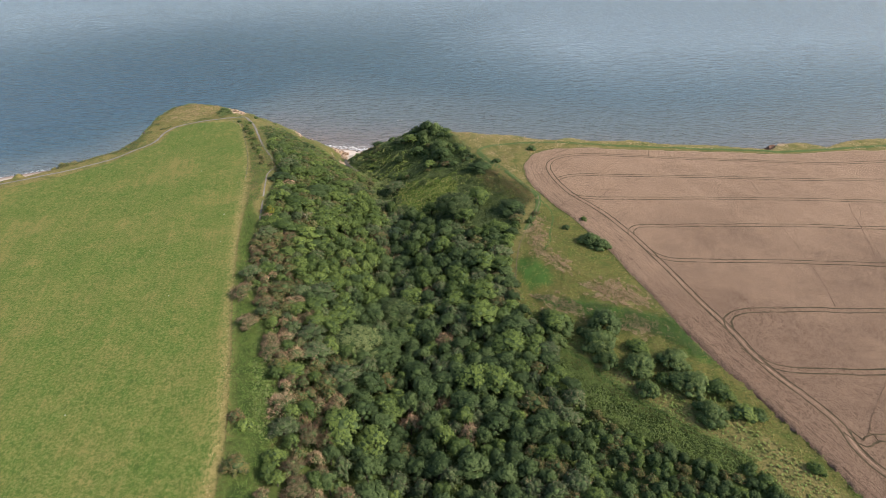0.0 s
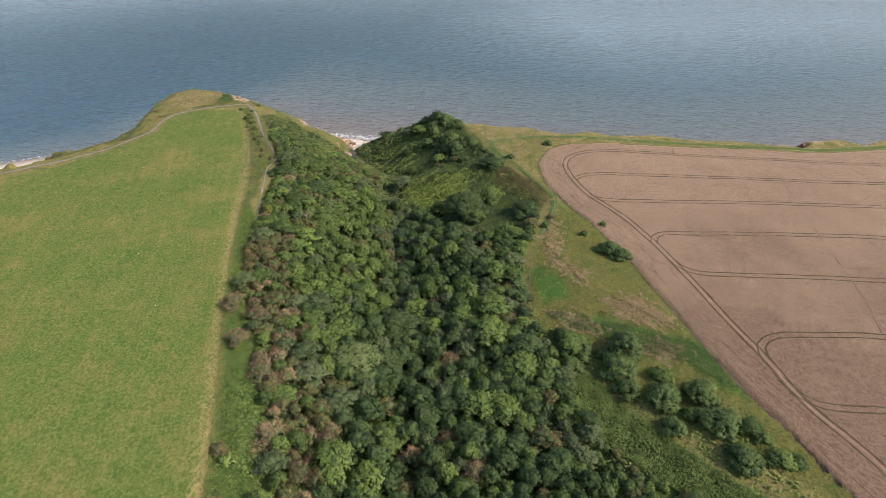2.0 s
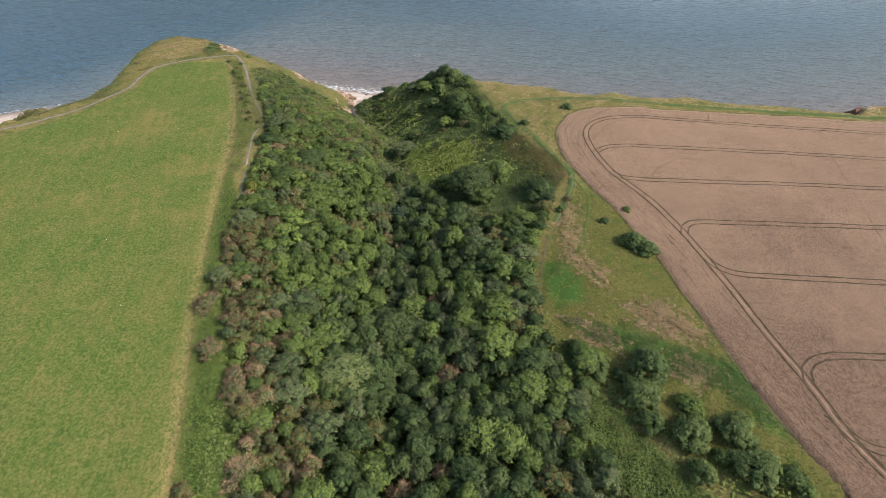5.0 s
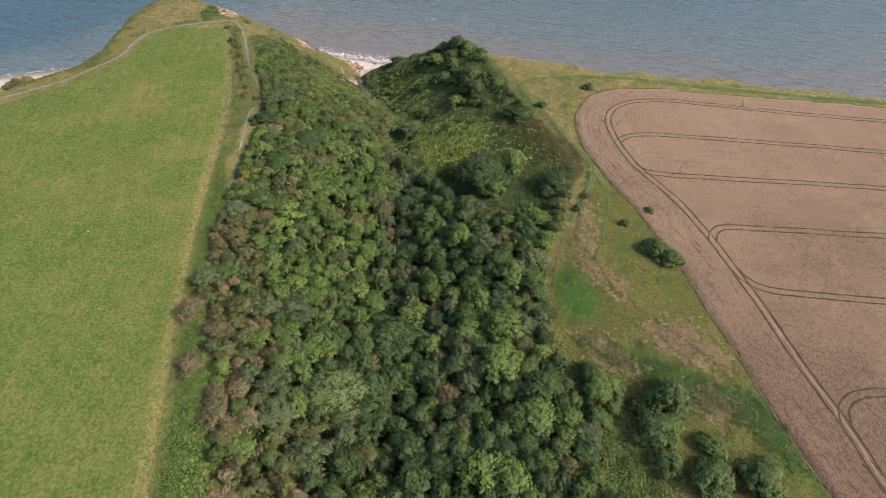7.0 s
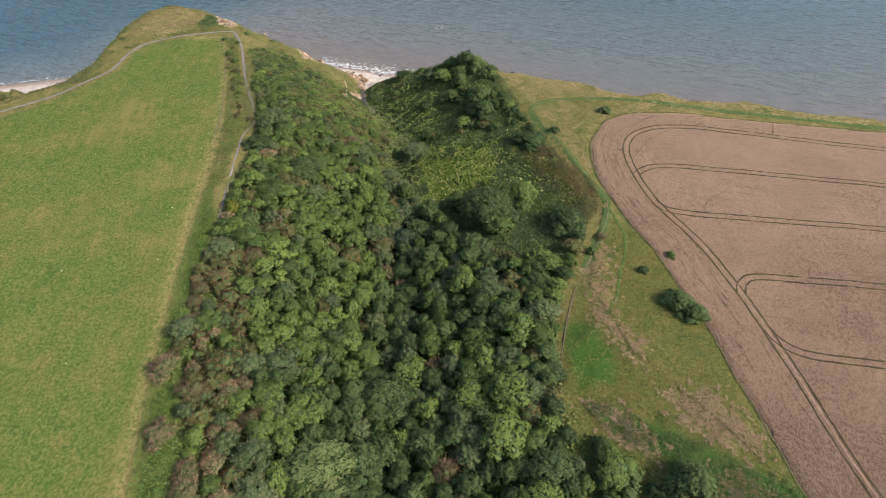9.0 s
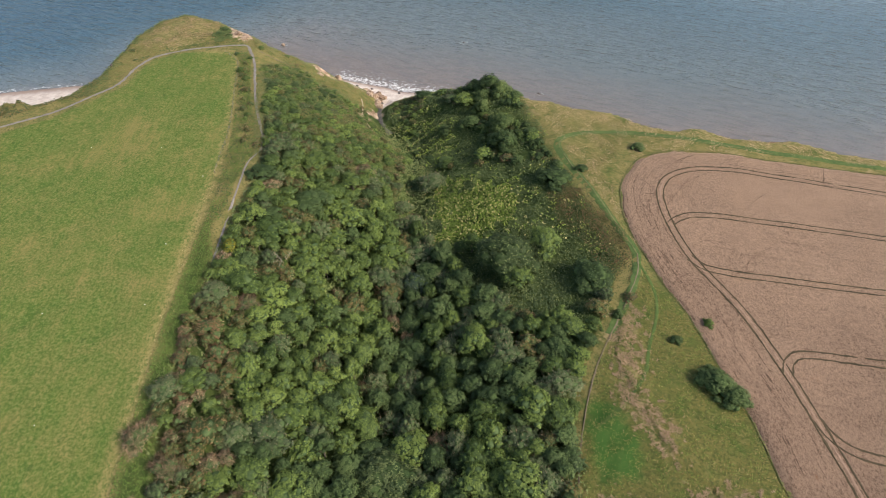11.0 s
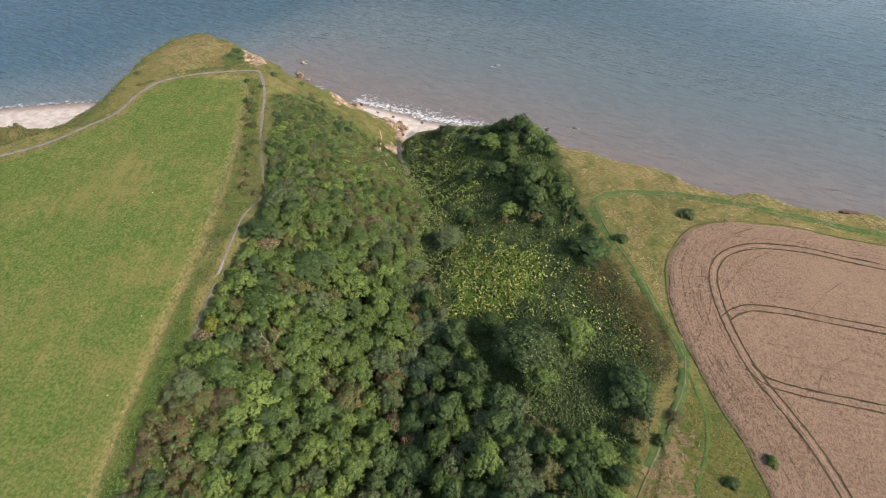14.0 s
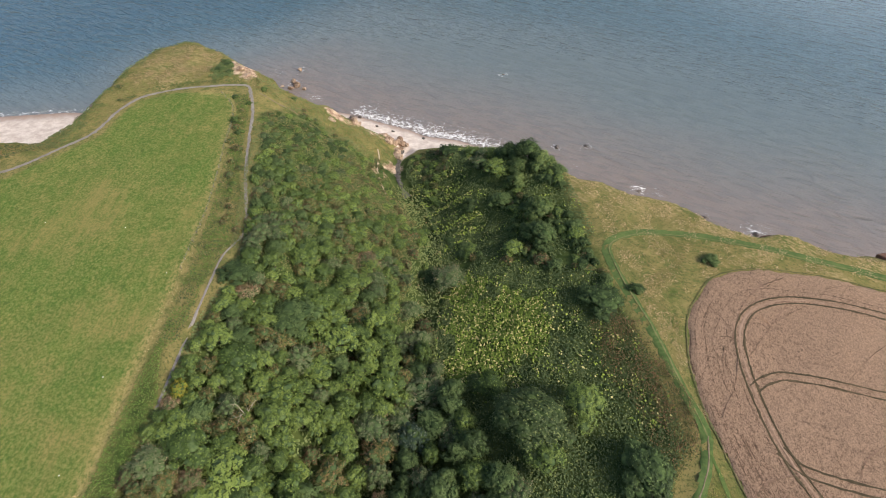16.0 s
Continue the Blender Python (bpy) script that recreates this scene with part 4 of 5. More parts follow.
kinds("brightbush", 2, "elder_bush", "bright green leafy bush", "shrub", "bright bushes", 320, 2.2, 0.1, 2.6, 15, 800, 0.19, LEAF_BRIGHT, girth=0.1, tuft=0.33, lobe=(0.27, 0.42), dome=0.9)
kinds("yellow", 1, "maple_tree", "small maple with yellow autumn leaves at the wood edge", "tree", "yellow trees", 340, 2.4, 0.8, 4.6, 16, 900, 0.25, LEAF_YELLOW)
kinds("hedge", 3, "sallow_bush", "broad rounded green sallow bush on the rough meadow", "shrub", "sallow bushes on the meadow", 360, 4.4, 0.2, 4.8, 34, 3000, 0.19, LEAF_HEDGE, girth=0.14, tuft=0.36, lobe=(0.2, 0.34), dome=0.95)
kinds("darkhedge", 2, "thorn_bush", "broad rounded dark green thorn bush on the rough meadow", "shrub", "thorn bushes on the meadow", 370, 4.2, 0.2, 5.2, 34, 3000, 0.18, LEAF_DARK, girth=0.14, tuft=0.34, lobe=(0.2, 0.34), dome=0.95)
USED = set()


def plant(key, x, y, radius, top=None, label="", z=None):
    """A tree of a kind on the land, scaled to a crown radius and a height."""
    src = KINDS[key][int(rng.integers(len(KINDS[key])))]
    crown = src.children[1] if src.children[1].name.startswith("crown") else src.children[0]
    r0 = 0.86 * max(abs(c[0]) for c in crown.bound_box)
    t0 = max(c[2] for c in crown.bound_box)
    s = radius / r0
    q = (top / t0) if top else s
    z = z_at(x, y) if z is None else z
    m = pose(x, y, z - 0.1, rng.uniform(-4, 4), rng.uniform(-4, 4), rng.uniform(0, 360)) @ Matrix.Diagonal((s * rng.uniform(0.85, 1.2), s * rng.uniform(0.85, 1.2), q, 1))
    if src.name not in USED:
        USED.add(src.name)
        src.matrix_basis = m
        ob = src
    else:
        keep = tuple(src.scale)
        src.scale = (1, 1, 1)
        ob = copy_thing(src, m)
        src.scale = keep
    if label:
        ob["label"] = label
    return ob


TAKEN = []


def free(x, y, r, gap=0.8):
    return all((x - a) ** 2 + (y - b) ** 2 > (gap * (r + c)) ** 2 for a, b, c in TAKEN if abs(x - a) < 12 and abs(y - b) < 12)


def single(key, x, y, radius, top, label=""):
    TAKEN.append((x, y, radius))
    return plant(key, x, y, radius, top, label)


# trees that stand out, one by one: kind, x, y, crown radius, height
# slope and knoll
for row in (("big", 7.4, 208.6, 7.4, 12.5),
            ("green", 11.1, 202.6, 4.4, 8),
            ("green", 17.6, 214.2, 4.5, 8),
            ("green", -2.5, 218.4, 4.2, 6.5),
            ("darkhedge", 31.2, 201.9, 5.6, 4.2),
            ("green", -1.2, 196.1, 4.6, 7),
            ("grey", -18.3, 215.4, 6.0, 9),
            ("bright", -26.7, 213.2, 5.1, 8.5),
            ("blue", -17.4, 203.4, 5.0, 9),
            ("grey", -27.1, 202.7, 5.2, 8),
            ("grey", -19.9, 253.7, 4.8, 5.5),
            ("grey", -28.9, 241.9, 4.0, 5),
            ("rust", -24.1, 238.9, 3.4, 3.5),
            ("darkhedge", 21.0, 243.4, 4.8, 3.2),
            ("darkhedge", 3.1, 265.5, 4.6, 6.5),
            ("bright", -3.7, 261.7, 3.2, 4.2),
            ("rust", 4.6, 257.5, 2.6, 3),
            ("darkhedge", -10.5, 282.8, 4.4, 4.5),
            ("darkhedge", -5.5, 302.5, 5.6, 8.5), ("darkhedge", -11.5, 304.5, 4.4, 6), ("hedge", -0.5, 297, 4.4, 6.5), ("hedge", -7.5, 296, 4.2, 5), ("bush", -17, 306, 3.0, 3.4), ("greybush", -21.5, 308.5, 2.8, 3.0), ("bush", -26, 311, 2.6, 2.6), ("darkbush", 5, 292.5, 2.4, 2.4), ("hedge", -7, 289, 3.6, 5), ("hedge", 1.5, 276, 4.2, 6),
            ("green", -14.7, 296.3, 4.8, 5),
            ("greybush", -21.5, 303.1, 3.8, 2.8),
            ("darkbush", -34.4, 316.4, 4.2, 2.6),
            ("brightbush", 12.5, 265.8, 2.7, 2.4),
            ("rust", -4.7, 259.0, 2.2, 2),
            ("darkbush", 8.5, 255.4, 3.0, 2)):
    single(*row)
# west side
for row in (("green", -57.9, 205.7, 6.0, 7),
            ("green", -64.6, 208.9, 4.8, 6),
            ("dark", -52.5, 221.2, 7.3, 7),
            ("bright", -42.0, 210.7, 4.0, 6),
            ("bright", -46.8, 202.4, 4.7, 7),
            ("rust", -36.3, 217.0, 3.6, 4.5),
            ("green", -44.8, 238.7, 5.4, 6),
            ("green", -57.3, 242.0, 5.8, 5.5),
            ("dark", -65.1, 239.5, 4.0, 4.5),
            ("dark", -69.2, 227.9, 5.3, 4),
            ("tan", -64.8, 223.2, 4.3, 4.5),
            ("green", -46.2, 195.7, 5.7, 7),
            ("olive", -31.5, 189.7, 4.5, 6.5),
            ("rust", -36.7, 192.6, 3.0, 5),
            ("olive", -23.5, 197.2, 5.1, 8),
            ("green", -57.9, 184.4, 5.2, 6),
            ("bright", -49.2, 182.8, 4.7, 7),
            ("grey", -62.5, 180.1, 4.3, 4.5),
            ("rust", -65.4, 176.5, 2.5, 3),
            ("tan", -44.3, 250.4, 4.5, 4),
            ("green", -43.0, 248.9, 4.1, 4),
            ("bright", -44.7, 226.4, 3.7, 5),
            ("yellow", -65.4, 195.4, 2.2, 4.8),
            ("tan", -65.6, 191.5, 2.6, 3.8),
            ("olive", -38.5, 229.6, 3.8, 5)):
    single(*row)
# middle of the wood
for row in (("big", -24.9, 126.2, 7.3, 10),
            ("big", -11.8, 146.2, 7.7, 11),
            ("bright", -34.7, 153.4, 5.2, 7),
            ("bright", -30.2, 147.4, 3.7, 7),
            ("bright", -32.6, 162.8, 4.3, 6.5),
            ("bright", -7.2, 136.0, 2.8, 8.5),
            ("dark", -13.0, 179.4, 6.1, 8.5),
            ("green", -2.1, 170.0, 3.7, 7),
            ("tan", -2.1, 154.6, 3.2, 7),
            ("bright", 17.1, 163.0, 4.8, 8.5),
            ("bright", 8.4, 156.0, 4.5, 8.5),
            ("green", 22.1, 161.9, 3.5, 6),
            ("darkbush", 24.7, 152.8, 3.4, 4),
            ("grey", 10.5, 176.9, 4.3, 6),
            ("darkhedge", 22.5, 178.6, 4.6, 4),
            ("tan", 2.6, 128.9, 4.1, 8),
            ("green", 14.3, 135.5, 5.1, 9),
            ("dark", 3.6, 136.2, 3.9, 8.5),
            ("green", -19.6, 157.1, 4.7, 8),
            ("rust", -23.0, 167.0, 2.9, 4.5)):
    single(*row)
# west edge
for row in (("grey", -60.5, 152, 3.6, 4.6),
            ("tan", -60.1, 141.6, 4.6, 4.8),
            ("tan", -52.3, 136.7, 3.9, 4.8),
            ("tan", -54.2, 126.6, 3.8, 4.5),
            ("rust", -61.9, 160.5, 3.2, 3.5),
            ("rust", -60.3, 170.0, 4.6, 3.8),
            ("bright", -45.7, 156.9, 3.4, 5.5),
            ("grey", -38.4, 148.6, 5.7, 6.5),
            ("green", -37.9, 139.9, 4.7, 6.5),
            ("green", -30.1, 138.0, 4.4, 7),
            ("olive", -49.5, 145.0, 4.6, 5.5),
            ("tan", -46.2, 120.5, 3.7, 5),
            ("grey", -36.6, 126.1, 4.4, 6.5),
            ("green", 15.1, 146.2, 5.0, 8.5),
            ("green", 35.8, 130.2, 4.3, 5.5)):
    single(*row)
# inner wood
for row in (("dark", -11.5, 134.0, 6.0, 9),
            ("tan", 2.3, 129.7, 3.6, 7.5),
            ("grey", -25.2, 111.5, 5.6, 8),
            ("grey", -33.9, 118.2, 5.3, 6),
            ("tan", -45.0, 116.5, 4.2, 4.8),
            ("green", -38.2, 109.9, 3.8, 5),
            ("dark", -18.1, 111.0, 5.1, 9),
            ("green", -13.2, 103.6, 5.8, 9),
            ("bright", -10.1, 108.7, 3.5, 8.5),
            ("bright", 11.4, 111.2, 5.3, 8.5),
            ("dark", 8.2, 102.9, 5.1, 8.5),
            ("tan", 2.6, 103.7, 2.8, 8),
            ("tan", -6.3, 99.9, 2.9, 7.5),
            ("dark", 23.7, 130.0, 4.8, 7.5),
            ("green", 21.8, 123.1, 5.3, 7.5),
            ("green", 16.4, 109.4, 4.9, 8.5),
            ("olive", 25.6, 100.8, 4.3, 7.5),
            ("grey", 32.8, 96.2, 3.5, 6),
            ("green", 30.8, 108.2, 3.4, 5),
            ("green", -23.3, 94.0, 6.2, 8),
            ("tan", -38.1, 98.1, 4.4, 4.8),
            ("grey", -36.0, 91.1, 4.2, 5)):
    single(*row)
# meadow edge
for row in (("hedge", 37.1, 130, 4.94, 4.8),
            ("hedge", 34.8, 123.4, 3.42, 4.5),
            ("darkhedge", 49.6, 128.2, 4.465, 6.2),
            ("hedge", 46.6, 121.6, 5.035, 5.4),
            ("hedge", 47.3, 114.3, 3.895, 4.8),
            ("hedge", 55, 111.2, 4.18, 4.6),
            ("hedge", 63.7, 111.1, 4.75, 4.4),
            ("brightbush", 56.4, 117.8, 2.945, 3),
            ("hedge", 54.4, 102.1, 3.23, 4.4),
            ("bush", 59.1, 105.8, 2.28, 3),
            ("hedge", 65.1, 102.7, 4.655, 4.8),
            ("bush", 70.8, 101.1, 2.85, 3.2),
            ("bush", 72.3, 98.3, 2.375, 2.4),
            ("hedge", 66.2, 93.4, 3.99, 5),
            ("bush", 73.6, 92.7, 3.04, 3),
            ("bush", 77, 92.2, 2.375, 2.2),
            ("darkbush", 43, 127, 2.09, 2.4),
            ("darkbush", 34.3, 134.5, 3.04, 3.4)):
    single(*row)
# lone bushes on the meadow and the clifftop, and brown shrubs along the wood edge
for row in (("darkhedge", 55.6, 173, 3.8, 4.4), ("darkhedge", 59, 170, 3.0, 3.8), ("brightbush", 57, 190, 1.4, 2.0), ("darkbush", 49, 184, 1.6, 1.6), ("darkbush", 47, 262, 2.8, 2.6), ("darkbush", 28.5, 248, 1.8, 1.9),
            ("darkbush", 36, 190, 1.4, 2.4), ("rust", 39.5, 196, 2.2, 1.5), ("brightbush", -48, 124, 1.9, 2.4), ("rust", -47.5, 93, 2.4, 2.8), ("olive", -43, 79, 3.0, 3.8), ("brightbush", -45, 90.5, 1.9, 2.6),
            ("brightbush", 82, 77, 1.6, 2.2), ("rust", -64, 182, 1.8, 3.2), ("rust", -76, 246, 1.7, 2.4), ("rust", -77, 242, 1.7, 2.2)):
    single(*row)

BRIGHT_SLOPE = [(-21, 252), (-14, 262), (4, 258), (19, 252), (27, 238), (34, 224), (39, 209), (29, 187), (14, 190), (2, 198), (-4, 205), (-12, 218), (-20, 226)]
CARPET = [(33, 126), (38, 122), (46, 111), (51, 103), (60, 92), (72, 80), (64, 77), (54, 85), (46, 92), (41, 98), (36, 105), (32, 115)]
WEST_SCRUB_Y = 232.0


def grow():
    """Fills the wood and the slopes, largest crowns first."""
    xs_, ys_ = rng.uniform(-110, 110, 64000), rng.uniform(50, 330, 64000)
    w = signed(xs_, ys_, WOOD)
    open_ = inside(xs_, ys_, BRIGHT_SLOPE) | inside(xs_, ys_, CARPET)
    zs = height(xs_, ys_)
    axis = seg_dist(xs_, ys_, AXIS)[0]
    tone = wave(xs_, ys_, 34, 71)
    tone2 = wave(xs_, ys_, 16, 72)
    n = 0
    for i in range(64000):
        x, y, z, d = xs_[i], ys_[i], zs[i], w[i]
        if d < 1.0 or z < -29.5 or open_[i] or (y > 280 and axis[i] < 6):
            continue
        deep = min(1.0, max(0.0, -z / 15.0))
        q = rng.random()
        if y < WEST_SCRUB_Y and x < 36:
            top = 3.6 + 5.6 * deep * rng.uniform(0.6, 1.2)
            rad = min(5.0, (1.9 + 0.27 * top) * rng.uniform(0.6, 1.2))
            west = d < 16 and x < -25
            if west and y < 180:
                key = "tan" if q < 0.40 else "olive" if q < 0.54 else "grey" if q < 0.66 else "green" if q < 0.88 else "rust"
            elif x < -22 and y > 150:
                key = "green" if q < 0.52 else "bright" if q < 0.72 else "olive" if q < 0.82 else "grey" if q < 0.93 else "dark"
            elif y < 116 and x > -14:
                key = "dark" if q < 0.62 else "grey" if q < 0.74 else "green" if q < 0.9 else "olive" if q < 0.96 else "tan"
            elif axis[i] < 16:
                key = "dark" if q < 0.56 else "grey" if q < 0.72 else "green" if q < 0.93 else "tan"
            else:
                key = "dark" if q + 0.2 * tone[i] < 0.36 else "green" if q < 0.74 else "bright" if q < 0.8 else "olive" if q < 0.88 else "grey"
        elif x >= 36:
            top, rad = rng.uniform(1.6, 3.0), rng.uniform(1.1, 2.0)
            key = "darkbush" if q < 0.4 else "bush" if q < 0.8 else "olivebush"
        elif x < -33:
            if rng.random() < 0.62 and y > 262:
                continue
            near = min(1.0, max(0.0, (290 - y) / 55))
            top = rng.uniform(0.9, 1.6) + 3.2 * near * rng.uniform(0.6, 1.0)
            rad = rng.uniform(1.3, 2.2) + 0.9 * near
            if near > 0.75 and rng.random() < 0.4:
                key = "green" if q < 0.6 else "grey"
                rad += 0.6
                top += 1.5
            elif y > 258 and x > -66:
                key = "olivebush" if q < 0.4 else "brightbush" if q < 0.65 else "bush" if q < 0.9 else "rust"
            else:
                key = "bush" if q < 0.34 else "darkbush" if q < 0.56 else "greybush" if q < 0.74 else "olivebush" if q < 0.88 else "brightbush" if q < 0.96 else "rust"
        else:
            if tone2[i] < (0.75 if x < -10 else 0.2):
                continue
            top, rad = rng.uniform(1.0, 2.6), rng.uniform(1.2, 2.2)
            key = "darkbush" if q < 0.6 else "bush" if q < 0.85 else "olivebush"
        rad = min(rad, d + 0.8)
        if rad < 0.9 or not free(x, y, rad, 0.57):
            continue
        TAKEN.append((x, y, rad))
        plant(key, x, y, rad * 1.02, top, z=z)
        n += 1
    return n


for i in range(17):
    y = 244 + i * 3.2 + rng.uniform(-1, 1)
    x = np.interp(y, [246, 258, 270, 284, 297], [-78.5, -84, -90, -97, -101]) - rng.uniform(1.8, 3.2)
    single(("rust", "olivebush", "rust", "bush")[int(rng.integers(4))], x + rng.uniform(-1.5, 0.5), y + rng.uniform(-2, 2), rng.uniform(1.0, 2.4), rng.uniform(1.2, 2.4))
grow()


def upper_wood():
    """The wood goes on inland with broad old crowns."""
    r = np.random.default_rng(55)
    xs_, ys_ = r.uniform(-40, 120, 1500), r.uniform(-14, 50, 1500)
    w, zs = signed(xs_, ys_, WOOD), height(xs_, ys_)
    for x, y, d, z in zip(xs_, ys_, w, zs):
        rad = r.uniform(3.6, 5.6)
        if d < rad * 0.7 or not free(x, y, rad, 0.6):
            continue
        TAKEN.append((x, y, rad))
        plant(("dark", "green", "grey", "dark", "olive")[int(r.integers(5))], x, y, rad, rad * 1.6, z=z)


upper_wood()
for group in KINDS.values():
    for ob in group:
        if ob.name not in USED:
            for child in list(ob.children):
                bpy.data.objects.remove(child)
            bpy.data.objects.remove(ob)

# ---- low growth ----
def scatter(poly, n, seed, keep=None):
    r = np.random.default_rng(seed)
    p = np.array(poly, float)
    x, y = r.uniform(p[:, 0].min(), p[:, 0].max(), n), r.uniform(p[:, 1].min(), p[:, 1].max(), n)
    m = inside(x, y, poly)
    if keep is not None:
        m &= keep(x, y)
    return x[m], y[m], r


def broad_leaves(name, poly, n, size, material, label, seed, rise=0.5, keep=None):
    """A carpet of broad leaves on stalks, each a dished six-cornered plate."""
    x, y, r = scatter(poly, n, seed, keep)
    z = height(x, y) + rise * r.uniform(0.4, 1.1, len(x))
    k = len(x)
    s = size * r.uniform(0.6, 1.3, k)
    # leaves lean towards the light
    nor = np.column_stack([r.normal(0.42, 0.33, k), r.normal(-0.12, 0.33, k), np.ones(k)])
    nor /= np.linalg.norm(nor, axis=1)[:, None]
    t = np.cross(nor, r.normal(size=(k, 3)))
    t /= np.linalg.norm(t, axis=1)[:, None]
    b = np.cross(nor, t)
    c = np.column_stack([x, y, z])
    ring = [c + (t * math.cos(a) + b * math.sin(a)) * (s * q)[:, None] for a, q in ((0.25, 1.0), (1.3, 0.95), (2.3, 0.9), (3.14, 0.55), (3.98, 0.9), (5.0, 0.95))]
    v = np.stack(ring, 1).reshape(-1, 3)
    f = np.arange(6 * k).reshape(-1, 6)
    me = quick_mesh(name, v, f, False)
    me.materials.append(material)
    return tagged(new(name, me), label, "undergrowth", kind="stuff")


def tussocks(name, poly, n, seed, material, label, tall=0.5, blades=5, keep=None, width=0.07):
    """Rough grass: fans of bent blades."""
    x, y, r = scatter(poly, n, seed, keep)
    k = len(x)
    z = height(x, y)
    c = np.repeat(np.column_stack([x, y, z - 0.03]), blades, 0)
    m = k * blades
    a = r.uniform(0, 6.283, m)
    out = np.column_stack([np.cos(a), np.sin(a), np.zeros(m)])
    side = np.column_stack([-np.sin(a), np.cos(a), np.zeros(m)])
    h = (tall * r.uniform(0.5, 1.2, m))[:, None]
    p0 = c + out * r.uniform(0, 0.22, m)[:, None]
    p2 = p0 + out * h * 1.1 + np.array([0, 0, 1.0]) * h * r.uniform(0.2, 0.6, m)[:, None]
    v = np.stack([p0 - side * width, p0 + side * width, p2], 1).reshape(-1, 3)
    me = quick_mesh(name, v, np.arange(3 * m).reshape(-1, 3), False)
    me.materials.append(material)
    return tagged(new(name, me), label, "grass", kind="stuff")


def thatch(name, poly, n, seed, material, label, long=0.42, keep=None, width=0.03, lift=0.18):
    """Bent and flattened grass: single blades lying this way and that, combed downwind."""
    x, y, r = scatter(poly, n, seed, keep)
    k = len(x)
    a = 2.2 * wave(x, y, 6, 120) + r.normal(0, 0.6, k)
    d = np.column_stack([np.cos(a), np.sin(a), r.uniform(-0.05, 0.45, k)])
    side = np.column_stack([-np.sin(a), np.cos(a), r.normal(0, 0.25, k)])
    ln = (long * r.uniform(0.5, 1.3, k))[:, None]
    p = np.column_stack([x, y, height(x, y) + lift * r.uniform(0.2, 1.0, k)])
    v = np.stack([p - side * width, p + d * ln * 0.5 - side * width, p + d * ln, p + side * width], 1).reshape(-1, 3)
    me = quick_mesh(name, v, np.arange(4 * k).reshape(-1, 4), False)
    me.materials.append(material)
    return tagged(new(name, me), label, "grass", kind="stuff")


LUSH = [(-22, 254), (-15, 259), (-4, 252), (8, 250), (14, 238), (13, 226), (0, 216), (-12, 214), (-20, 222)]


def lush_share(x, y):
    """Thick in the middle of the patch, thinning out unevenly."""
    return signed(x, y, LUSH) + 4.5 * wave(x, y, 11, 93) + 2.0 * wave(x, y, 4, 94) > 4.5



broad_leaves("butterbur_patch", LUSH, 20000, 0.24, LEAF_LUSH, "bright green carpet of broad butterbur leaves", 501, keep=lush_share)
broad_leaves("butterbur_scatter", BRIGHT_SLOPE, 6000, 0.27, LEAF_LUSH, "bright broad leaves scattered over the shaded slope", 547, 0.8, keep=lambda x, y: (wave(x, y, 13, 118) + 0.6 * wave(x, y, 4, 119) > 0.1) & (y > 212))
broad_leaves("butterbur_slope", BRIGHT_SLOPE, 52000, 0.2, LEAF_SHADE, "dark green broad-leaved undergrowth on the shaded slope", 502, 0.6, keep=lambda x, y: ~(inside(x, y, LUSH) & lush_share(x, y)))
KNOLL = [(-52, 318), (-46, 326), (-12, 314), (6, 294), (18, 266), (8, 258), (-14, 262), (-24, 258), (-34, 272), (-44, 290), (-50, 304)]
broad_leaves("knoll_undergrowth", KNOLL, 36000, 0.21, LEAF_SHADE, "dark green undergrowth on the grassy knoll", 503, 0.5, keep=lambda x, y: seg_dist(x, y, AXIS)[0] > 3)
broad_leaves("knoll_butterbur", [(-48, 316), (-36, 314), (-24, 296), (-14, 276), (-20, 262), (-32, 274), (-42, 292)], 5000, 0.3, LEAF_LUSH, "bright green leaves along the ravine floor", 504, 0.5, keep=lambda x, y: (wave(x, y, 8, 91) > 0.0) & (seg_dist(x, y, AXIS)[0] > 2.5))
WEST_SLOPE = [(-76, 236), (-86, 262), (-98, 296), (-92, 312), (-74, 314), (-58, 304), (-42, 284), (-34, 262), (-30, 236)]
broad_leaves("slope_bramble", WEST_SLOPE, 48000, 0.17, LEAF_BRAMBLE, "tangled green bramble and bracken on the slope", 505, 0.6)
EAST_WOOD_EDGE = [(26, 150), (36, 130), (70, 98), (84, 72), (80, 66), (70, 74), (52, 94), (36, 112), (28, 122)]
broad_leaves("carpet_bramble", CARPET, 42000, 0.14, LEAF_GREEN, "green bramble and nettle carpet beside the wood", 545, 1.2)
broad_leaves("carpet_shade", CARPET, 12000, 0.16, LEAF_SHADE, "deep green leaves in the bramble carpet", 546, 0.8)
broad_leaves("wood_edge_bramble", EAST_WOOD_EDGE, 9000, 0.26, LEAF_GREEN, "green bramble below the wood edge", 506, 0.5)
broad_leaves("strip_weeds", STRIP, 90000, 0.1, LEAF_WEED, "rank green weeds between pasture and wood", 507, 0.9)
broad_leaves("strip_bramble", STRIP, 50000, 0.11, LEAF_GREEN, "darker bramble leaves between pasture and wood", 508, 0.6)
tussocks("meadow_straw", MEADOW, 5000, 511, BLADE_STRAW, "straw-coloured tussocks in the rough meadow", 0.5, width=0.04, keep=lambda x, y: np.maximum.reduce([signed(x, y, p) for p in STRAW]) + 1.2 * wave(x, y, 5, 95) > 0)
tussocks("meadow_green", MEADOW, 7000, 512, BLADE_GREEN, "green tussocks in the rough meadow", 0.35, width=0.045)
